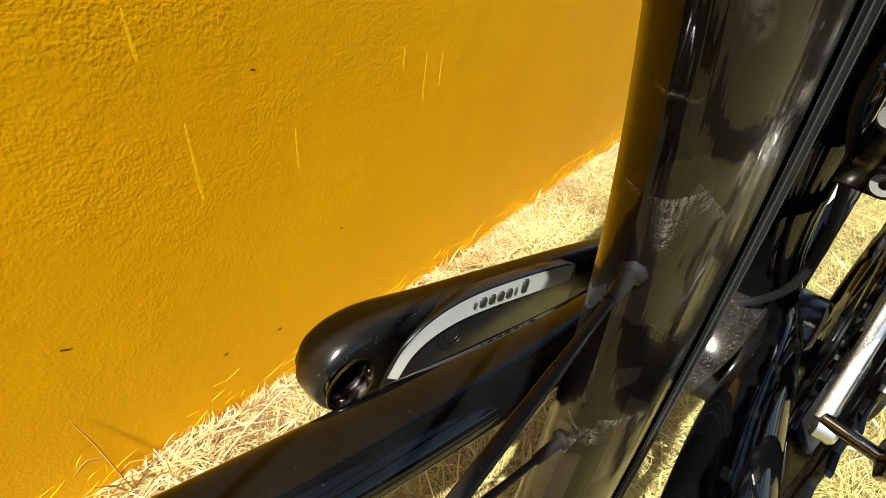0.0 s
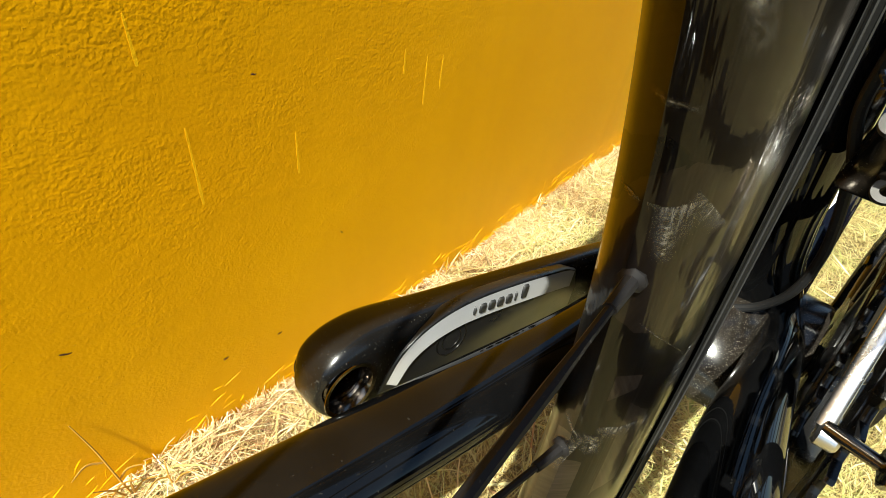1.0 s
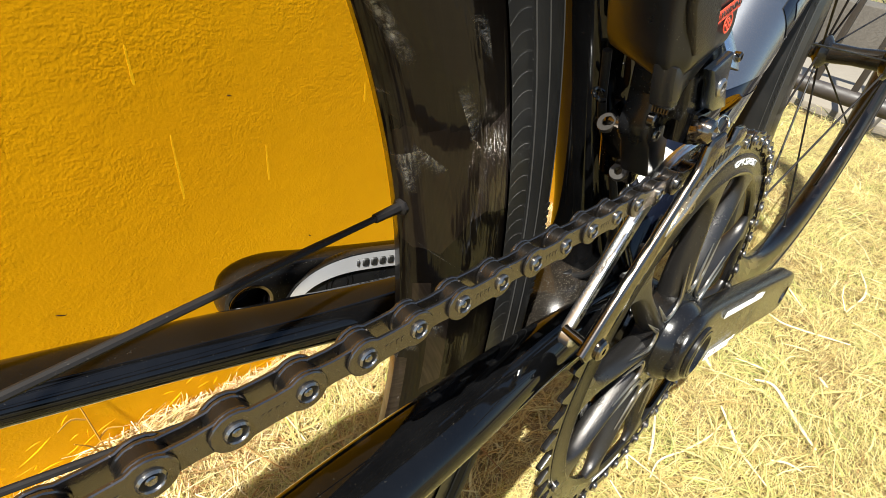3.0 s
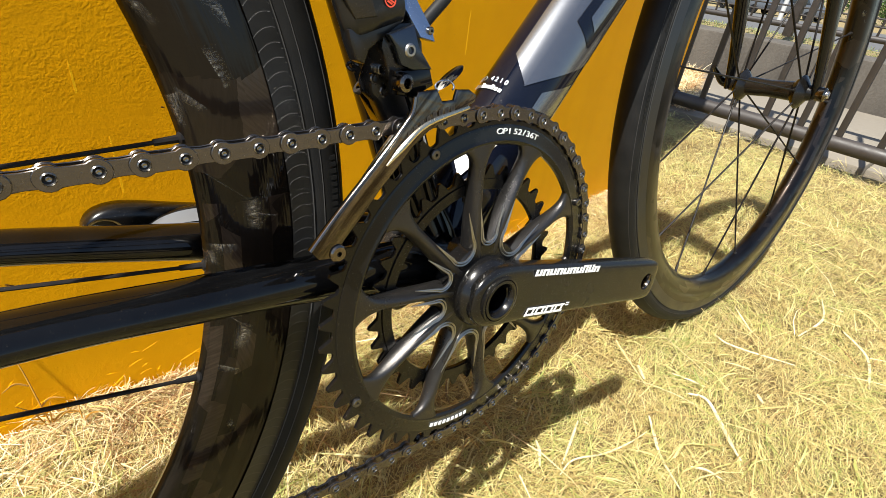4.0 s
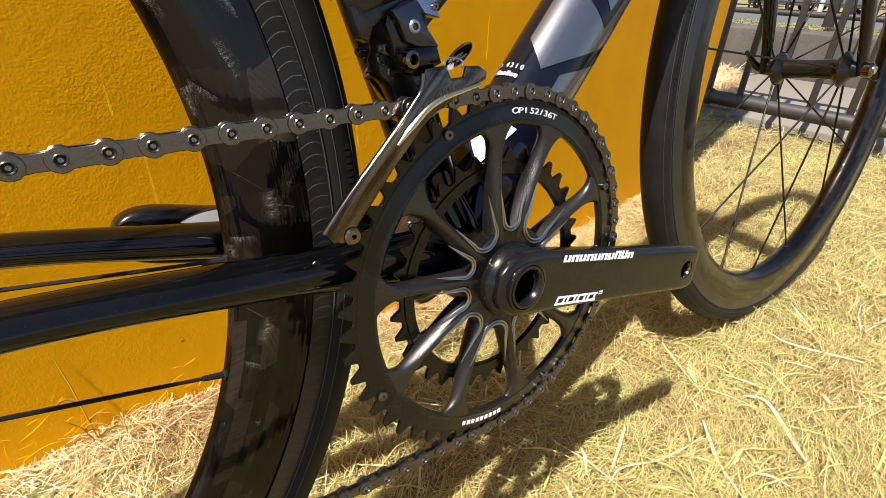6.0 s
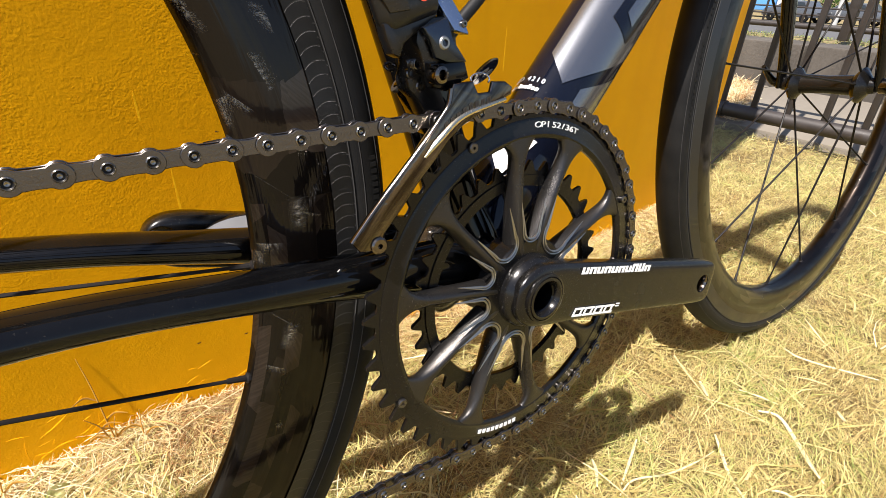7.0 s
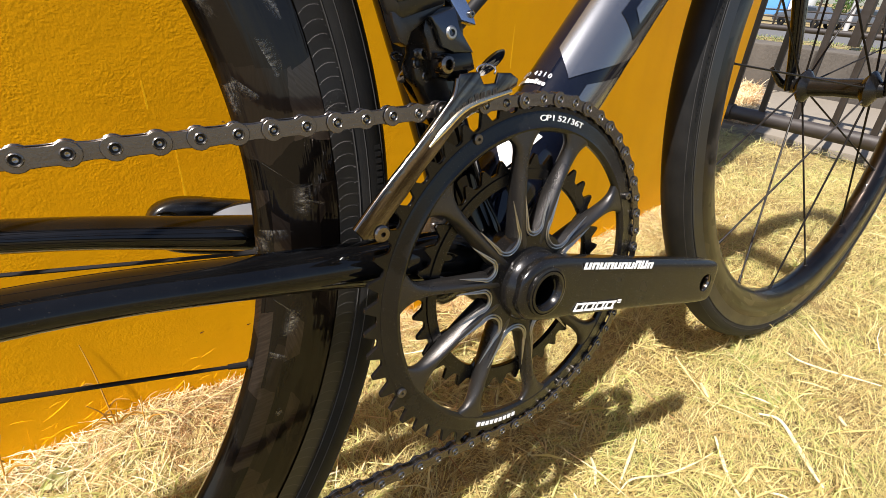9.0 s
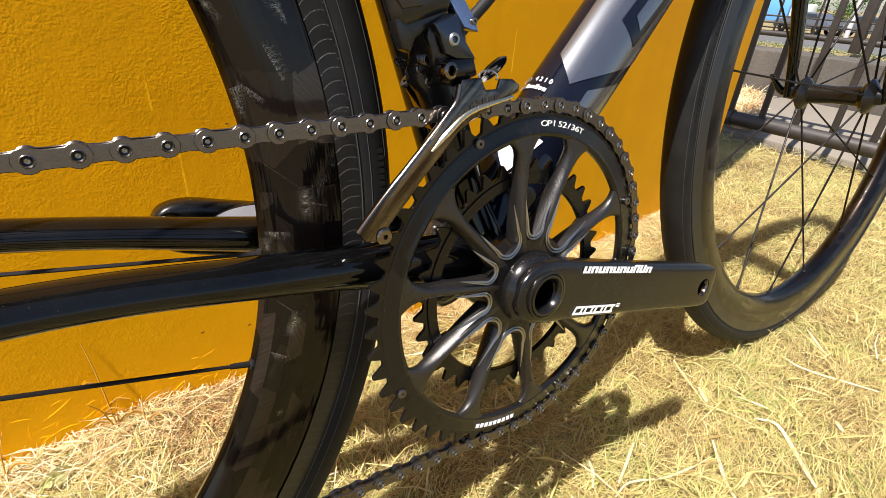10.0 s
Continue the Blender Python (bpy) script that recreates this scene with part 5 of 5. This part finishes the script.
bmesh.ops.transform(badge, matrix=badge_at, verts=badge.verts)
part("cap_disc", badge, M["chrome"], mech, "small dark chrome disc above the cage")
for u0, u1, v0, v1 in ((-0.0050, 0.0010, 0.0005, 0.0030), (-0.0010, 0.0050, -0.0032, -0.0006)):
    part("disc_mark", box(u0, u1, -0.00085, -0.0005, v0, v1, 0.0001, m=badge_at, segments=1), M["edge"], mech)
spring = [(-0.0620 + 0.0024 * math.cos(k * 0.9), -0.0420 + 0.0008 * k * 0.18, 0.1290 + 0.0024 * math.sin(k * 0.9), 0.0005) for k in range(46)]
part("return_spring", tube(spring, 6, 1), M["pin"], mech)
part("hose", tube([(-0.030, -0.010, 0.132, 0.0034), (-0.0098, -0.008, 0.1484, 0.0034), (0.0047, -0.008, 0.1608, 0.0034), (0.030, -0.004, 0.184, 0.0034), (0.060, 0.0, 0.225, 0.0034)], 14, 5), M["rubber_cable"], bike,
     "black cable hose behind the derailleur")


# prints, stickers and labels
def spot(x, y, z, normal, up):
    """A pose on a surface: its z along the normal, its y near up."""
    n = Vector(normal).normalized()
    u = Vector(up)
    u = (u - n * u.dot(n)).normalized()
    r = u.cross(n)
    return Matrix(((r.x, u.x, n.x, x), (r.y, u.y, n.y, y), (r.z, u.z, n.z, z), (0, 0, 0, 1)))


def bars(name, spans, m, material, parent, label, thick=0.0002):
    """Plain printed shapes on one plane: (x0, x1, y0, y1, slant) each."""
    bm = bmesh.new()
    for x0, x1, y0, y1, slant in spans:
        q = [(x0 + slant * y0, y0), (x1 + slant * y0, y0), (x1 + slant * y1, y1), (x0 + slant * y1, y1)]
        v = [bm.verts.new((a, b, 0)) for a, b in q]
        f = bm.faces.new(v)
        out = bmesh.ops.extrude_face_region(bm, geom=[f])
        bmesh.ops.translate(bm, vec=(0, 0, thick), verts=[e for e in out["geom"] if isinstance(e, bmesh.types.BMVert)])
    ob = part(name, bm, material, parent, label, smooth=0)
    ob.matrix_basis = m
    return ob


def crank_face(s, w):
    y = np.interp(s, (0.012, 0.030, 0.080, 0.130, 0.165), (-0.0662, -0.0663, -0.0689, -0.0724, -0.0752))
    x, z = along(s, w)
    return x, float(y) - 0.00012, z


def letters(widths, high, gap):
    """A row of plain upright bars, as a word that is not spelt out."""
    out, x = [], 0.0
    for k, w in enumerate(widths):
        h = high * (1.0 if k not in (7, 8) else 1.28)
        out += [(x, x + w * 0.36, 0, h, 0.10), (x + w * 0.64, x + w, 0, h, 0.10), (x + w * 0.36, x + w * 0.64, h * (0.72 if k % 2 else 0.0), h * (1.0 if k % 2 else 0.28), 0.10)]
        x += w + gap
    return out


face_n = (-0.07, -1, 0)
x, y, z = crank_face(0.0285, 0.0128)
bars("brand_print", letters([0.0060] * 10, 0.0044, 0.0010), spot(x, y, z, face_n, (-CR[1], 0, CR[0])), M["white_print"], right_arm.parent, "white printed word as plain bars")
x, y, z = crank_face(0.0285, -0.0150)
outline = []
for k in range(4):
    x0 = k * 0.0098
    outline += [(x0, x0 + 0.0090, 0.0, 0.0015, 0.35), (x0, x0 + 0.0090, 0.0044, 0.0058, 0.35), (x0, x0 + 0.0016, 0.0015, 0.0044, 0.35), (x0 + 0.0062, x0 + 0.0078, 0.0015, 0.0044, 0.35)]
outline += [(0.0405, 0.0440, 0.0040, 0.0048, 0.2), (0.0405, 0.0440, 0.0056, 0.0064, 0.2)]
bars("model_print", outline, spot(x, y, z, face_n, (-CR[1], 0, CR[0])), M["white_print"], right_arm.parent, "white outlined print as plain bars")


def ring_print(text, r, start, step, size):
    for k, ch in enumerate(text):
        g = radians(start - step * k)
        m = spot(r * math.cos(g), -0.0502, r * math.sin(g), (0, -1, 0), (math.cos(g), 0, math.sin(g)))
        if ch != " ":
            writing(ch, size, m @ Matrix.Diagonal((1.3, 0.78, 1, 1)), M["white_print"], crankset, "tooth_count_print", "white tooth count printed on the chainring")


ring_print("52/36T", 0.0953, 78.4, 2.25, 0.0056)
ring_print("OPI", 0.0953, 86.0, 2.3, 0.0056)
for k in range(9):
    g = radians(-113 + 2.3 * k)
    bars("ring_mark", [(-0.0013, 0.0013, -0.0014, 0.0014, 0)], spot(0.0953 * math.cos(g), -0.0502, 0.0953 * math.sin(g), (0, -1, 0), (math.cos(g), 0, math.sin(g))), M["white_print"], crankset, "")

# warning sticker on the motor
m = MOTOR @ Matrix.Translation((0.0042, -0.0503, 0.0130)) @ Matrix.Rotation(radians(90), 4, "X")
bars("warning_sticker", [(-0.0073, 0.0073, -0.0016, 0.0016, 0)], m, M["red_print"], mech, "small red warning sticker")
writing("WARNING", 0.0026, m @ Matrix.Translation((0.0012, 0, 0.0003)), M["black_print"], mech, "warning_print", "black letters on the warning sticker", 0.00005)
bars("warning_triangle", [(-0.0066, -0.0044, -0.0010, -0.0006, 0), (-0.0061, -0.0049, -0.0006, 0.0002, 0), (-0.0057, -0.0053, 0.0002, 0.0009, 0)], m, M["black_print"], mech, "black warning triangle")
m2 = MOTOR @ Matrix.Translation((0.0054, -0.0503, 0.0090)) @ Matrix.Rotation(radians(90), 4, "X")
ring_bm = revolve([(0.0022, 0.0), (0.0027, 0.0), (0.0027, 0.0002), (0.0022, 0.0002)], 24, closed=True, uv=False)
bmesh.ops.rotate(ring_bm, matrix=Matrix.Rotation(radians(90), 3, "X"), verts=ring_bm.verts)
sign = part("sticker_sign", ring_bm, M["red_print"], mech, "red ring sign on the sticker")
sign.matrix_basis = m2
bars("sign_stroke", [(-0.0024, 0.0024, -0.0003, 0.0003, 0), (-0.0010, 0.0014, -0.0013, -0.0006, 0), (-0.0012, 0.0008, 0.0006, 0.0012, 0)], m2 @ Matrix.Rotation(radians(-45), 4, "Z"), M["red_print"], mech, "")

# down tube prints: a standard number and a word as bars, round the upper side of the tube
TUBE_UP = Vector((-0.719, 0, 0.695))
axis_d = Vector((0.695, 0, 0.719))


def on_down_tube(run, turn, lift=0.0):
    """A place on the down tube: run metres along it from (0.0746, 0.0968), turned from its upper side towards the right."""
    c = Vector((0.0746, 0, 0.0968)) + axis_d * run
    n = TUBE_UP * math.cos(turn) + Vector((0, -1, 0)) * math.sin(turn)
    thin = float(np.interp(run, (0.0, 0.252, 0.5), (1.0, 0.915, 0.84)))
    return c + TUBE_UP * math.cos(turn) * (0.0285 * thin + lift) + Vector((0, -1, 0)) * math.sin(turn) * (0.0250 * thin + lift), n


for k, ch in enumerate("ISO 4210"):
    p, nrm = on_down_tube(-0.004, radians(-34 + 8.2 * k), 0.0002)
    if ch != " ":
        writing(ch, 0.0048, spot(*p, nrm, axis_d), M["white_print"], down, "standard_print", "white standard number on the down tube")
for k in range(9):
    p, nrm = on_down_tube(-0.0105, radians(-30 + 6.4 * k), 0.0002)
    bars("word_mark", [(-0.0011, 0.0011, -0.0012, 0.0012 + 0.001 * (k % 3 == 0), 0)], spot(*p, nrm, axis_d), M["white_print"], down, "")


def tube_patch(name, corners, material, label, lift=0.00025):
    """A thin lacquer panel that follows the down tube: corners of (run, turn in degrees), as a quad."""
    bm = bmesh.new()
    n = 14
    grid = []
    for i in range(n + 1):
        row = []
        for j in range(n + 1):
            u, v = i / n, j / n
            q = [(1 - u) * (1 - v) * a + u * (1 - v) * b + u * v * c + (1 - u) * v * d for a, b, c, d in zip(*corners)]
            p, nrm = on_down_tube(q[0], radians(q[1]), lift)
            row.append(bm.verts.new(p))
        grid.append(row)
    for a, b in zip(grid, grid[1:]):
        for j in range(n):
            bm.faces.new((a[j], b[j], b[j + 1], a[j + 1]))
    return part(name, bm, material, down, label)


tube_patch("grey_panel", ((0.000, 46), (0.066, 150), (0.430, 150), (0.430, 46)), M["frame_grey"], "grey metallic lacquer panel", 0.0004)
tube_patch("grey_panel", ((0.001, 46), (0.430, 46), (0.430, 8), (0.017, 10)), M["frame_grey"], "grey metallic lacquer panel", 0.0004)
tube_patch("grey_panel", ((-0.008, 72), (0.005, 72), (0.042, 138), (0.008, 138)), M["frame_grey"], "small grey metallic lacquer panel", 0.0004)
tube_patch("logo_patch", ((0.052, 98), (0.057, 58), (0.130, 66), (0.130, 118)), M["panel"], "blue-black logo shape on the down tube", 0.0008)
tube_patch("logo_patch", ((0.062, 90), (0.066, 72), (0.120, 78), (0.120, 100)), M["frame_grey"], "", 0.0012)
tube_patch("paper_label", ((-0.072, 40), (-0.040, 60), (-0.040, 14), (-0.060, 14)), M["label_white"], "white paper label with fine print", 0.0004)
for k in range(4):
    p, nrm = on_down_tube(-0.046 - 0.0032 * k, radians(33), 0.0006)
    bars("label_line", [(-0.006, 0.006, -0.0002, 0.0002, 0)], spot(*p, nrm, axis_d), M["grey_print"], down, "")

# raised plain marks on the rear tyre's sidewall
for g0 in range(0, 360, 90):
    for k in range(13):
        g = radians(g0 + 2.4 - 0.62 * k)
        c = (REAR[0] + 0.3322 * math.cos(g), RIM_OFF - 0.0139, REAR[1] + 0.3275 * math.sin(g))
        bars("sidewall_mark", [(-0.0011, 0.0011, -0.0022, 0.0022, 0)], spot(*c, (0, -1, 0), (math.cos(g), 0, math.sin(g))), M["rubber"], rear, "", 0.0005)
for k in range(26):
    g = radians(158 + 0.85 * k + (1.7 if k > 11 else 0.0))
    c = (FRONT[0] + 0.3268 * math.cos(g), -0.0144, FRONT[1] + 0.3268 * math.sin(g))
    bars("sidewall_mark", [(-0.0012, 0.0012, -0.0016, 0.0016 - 0.0006 * (k % 3 == 1), 0)], spot(*c, (0, -1, 0), (math.cos(g), 0, math.sin(g))), M["rubber"], front, "", 0.0004)

arm_bm = plate([(-0.0600, 0.1850), (-0.0515, 0.1850), (-0.0444, 0.1640), (-0.0412, 0.1571), (-0.0369, 0.1458), (-0.0366, 0.1400), (-0.0442, 0.1419), (-0.0469, 0.1485), (-0.0496, 0.1548)], -0.0470, -0.0400, 0.0010)
for v in arm_bm.verts:
    v.co.x, v.co.y = v.co.x - 0.004, v.co.y + 0.45 * (v.co.z - 0.150)
part("link_arm", arm_bm, M["alloy_blue"], mech, "polished blue-grey side arm")
part("arm_screw", disc(0.0016, -0.0440, -0.0510, 0.0006, 0.0004, (-0.0425, 0, 0.1445), 16), M["steel"], mech)
for k in range(8):
    x, z = -0.0576 + 0.0036 * k, 0.1030 + 0.0017 * min(k, 4) + 0.0006 * max(0, k - 4)
    tilt = radians(26 if k < 5 else 12)
    bars("etched_mark", [(-0.0011, 0.0011, -0.0014, 0.0014, 0.2), (-0.0005, 0.0005, -0.0005, 0.0005, 0)], spot(x, -0.0549, z, (0, -1, 0), (-math.sin(tilt), 0, math.cos(tilt))), M["washer"], mech, "", 0.0002)
part("skewer_end", disc(0.0045, -0.0625, -0.0665, 0.0012, 0.0008, (FRONT[0], 0, FRONT[1]), 20), M["bright_steel"], front, "bright steel skewer end")
part("cage_carrier", plate([(-0.0618, 0.1293), (-0.0532, 0.1292), (-0.0425, 0.1304), (-0.0401, 0.1216), (-0.0523, 0.1170), (-0.0600, 0.1190)], -0.0505, -0.0400, 0.0016), M["gloss_black"], mech, "black cage carrier")


# ---- distance ----
def road():
    bm = bmesh.new()
    xs, ys = [9 + 3.0 * k for k in range(13)], [-30 + 10.0 * k for k in range(12)]
    rows = [[bm.verts.new((x, y, ground_z(x, y) + 0.02)) for y in ys] for x in xs]
    for a, b in zip(rows, rows[1:]):
        for k in range(len(ys) - 1):
            bm.faces.new((a[k], b[k], b[k + 1], a[k + 1]))
    tagged(new("road", mesh_of("road", bm, M["asphalt"], 180)), "pale grey sunlit asphalt road beyond the verge", "road", kind="structure")


road()


def car(x, y, z, turn, paint, label):
    """A parked car, seen far off: body, cabin, glass and wheels."""
    base = tagged(new("car"), label, "car", group="parked cars")
    base.matrix_world = pose(x, y, z, 0, 0, turn)
    side = [(-2.1, 0.35), (-2.15, 0.7), (-1.9, 0.95), (-1.5, 1.0), (-1.1, 1.42), (0.5, 1.46), (1.15, 1.0), (1.95, 0.85), (2.15, 0.6), (2.1, 0.32)]
    part("body", plate(side, -0.82, 0.82, 0.09), paint, base)
    part("window", plate([(-1.25, 1.03), (-0.98, 1.34), (0.42, 1.37), (0.92, 1.03)], -0.835, 0.835, 0.02), M["car_glass"], base)
    for wx in (-1.3, 1.3):
        for wy in (-0.78, 0.78):
            part("wheel", disc(0.31, wy - 0.1, wy + 0.1, 0.12, 0.03, (wx, 0, 0.31), 20), M["rubber"], base)
    return base


car(46, 17.0, -1.30, 78, M["car_grey"], "grey parked car far beyond the railings")
car(47, 13.6, -1.30, 80, M["car_grey"], "dark grey parked car far beyond the railings")
car(46, 29.0, -1.30, 84, M["car_white"], "white parked car far beyond the railings")


def truck(x, y, z):
    base = tagged(new("van"), "blue box van parked beyond the railings", "van")
    base.location = (x, y, z)
    part("cargo_box", box(-1.0, 1.0, -2.2, 2.2, 0.55, 3.0, 0.06), M["car_blue"], base, "plain blue cargo box")
    part("cab", box(-0.95, 0.95, -3.6, -2.25, 0.45, 2.0, 0.15), M["car_white"], base)
    for wy in (-2.9, 1.2):
        part("wheel", tube([(-1.0, wy, 0.36, 0.36), (-0.75, wy, 0.36, 0.36)], 18, 1, side=(0, 0, 1)), M["rubber"], base)
    return base


truck(51, 22.4, -1.30)
pole = tagged(new("utility_pole"), "pale concrete utility pole by the road", "pole")
pole.location = (30, 9.2, -0.9)
part("shaft", tube([(0, 0, 0, 0.11), (0, 0, 7, 0.08)], 16, 1, side=(1, 0, 0)), M["pole"], pole)
part("cross_arm", box(-0.05, 0.05, -0.7, 0.7, 1.9, 2.0, 0.01), M["pole"], pole)


def tree(x, y, z, high, spread, seed):
    rng = random.Random(seed)
    base = tagged(new("tree"), "green leafy roadside tree", "tree", group="roadside trees")
    base.location = (x, y, z)
    bm = tube([(0, 0, 0, 0.22), (0.1, 0, high * 0.3, 0.16), (0, 0.1, high * 0.6, 0.1), (0.1, 0, high * 0.9, 0.03)], 10, 3, side=(1, 0, 0))
    tips = []
    for k in range(14):
        a, h = rng.uniform(0, 6.28), rng.uniform(0.06, 0.8) * high
        tip = (math.cos(a) * spread * rng.uniform(0.4, 0.9), math.sin(a) * spread * rng.uniform(0.4, 0.9), h + rng.uniform(0.04, 0.2) * high)
        tube([(0, 0, h, 0.06), (tip[0] * 0.5, tip[1] * 0.5, (h + tip[2]) / 2 + 0.1, 0.04), (*tip, 0.015)], 6, 2, side=(1, 0, 0), bm=bm)
        tips.append(tip)
    part("trunk", bm, M["bark"], base)
    r2 = np.random.default_rng(seed)
    verts, faces = [], []
    for k in range(7000):
        t = tips[rng.randrange(len(tips))]
        c = np.array(t) + r2.normal(0, 0.20 * spread, 3) * (1, 1, 0.8)
        u, v = r2.normal(0, 1, 3), r2.normal(0, 1, 3)
        u, v = u / np.linalg.norm(u) * 0.11, v / np.linalg.norm(v) * 0.06
        i = len(verts)
        verts += [c - u, c + v, c + u, c - v]
        faces.append((i, i + 1, i + 2, i + 3))
    me = bpy.data.meshes.new("crown")
    me.from_pydata([tuple(q) for q in verts], [], faces)
    me.materials.append(M["leaf"])
    crown = new("crown", me)
    crown.parent = base
    return base


tree(60, 12.5, -1.3, 6.5, 3.4, 1)
tree(58, 19.0, -1.3, 6.0, 3.0, 2)
tree(66, 27.5, -1.3, 6.5, 3.4, 3)
tree(57, 8.0, -1.3, 6.0, 3.2, 4)
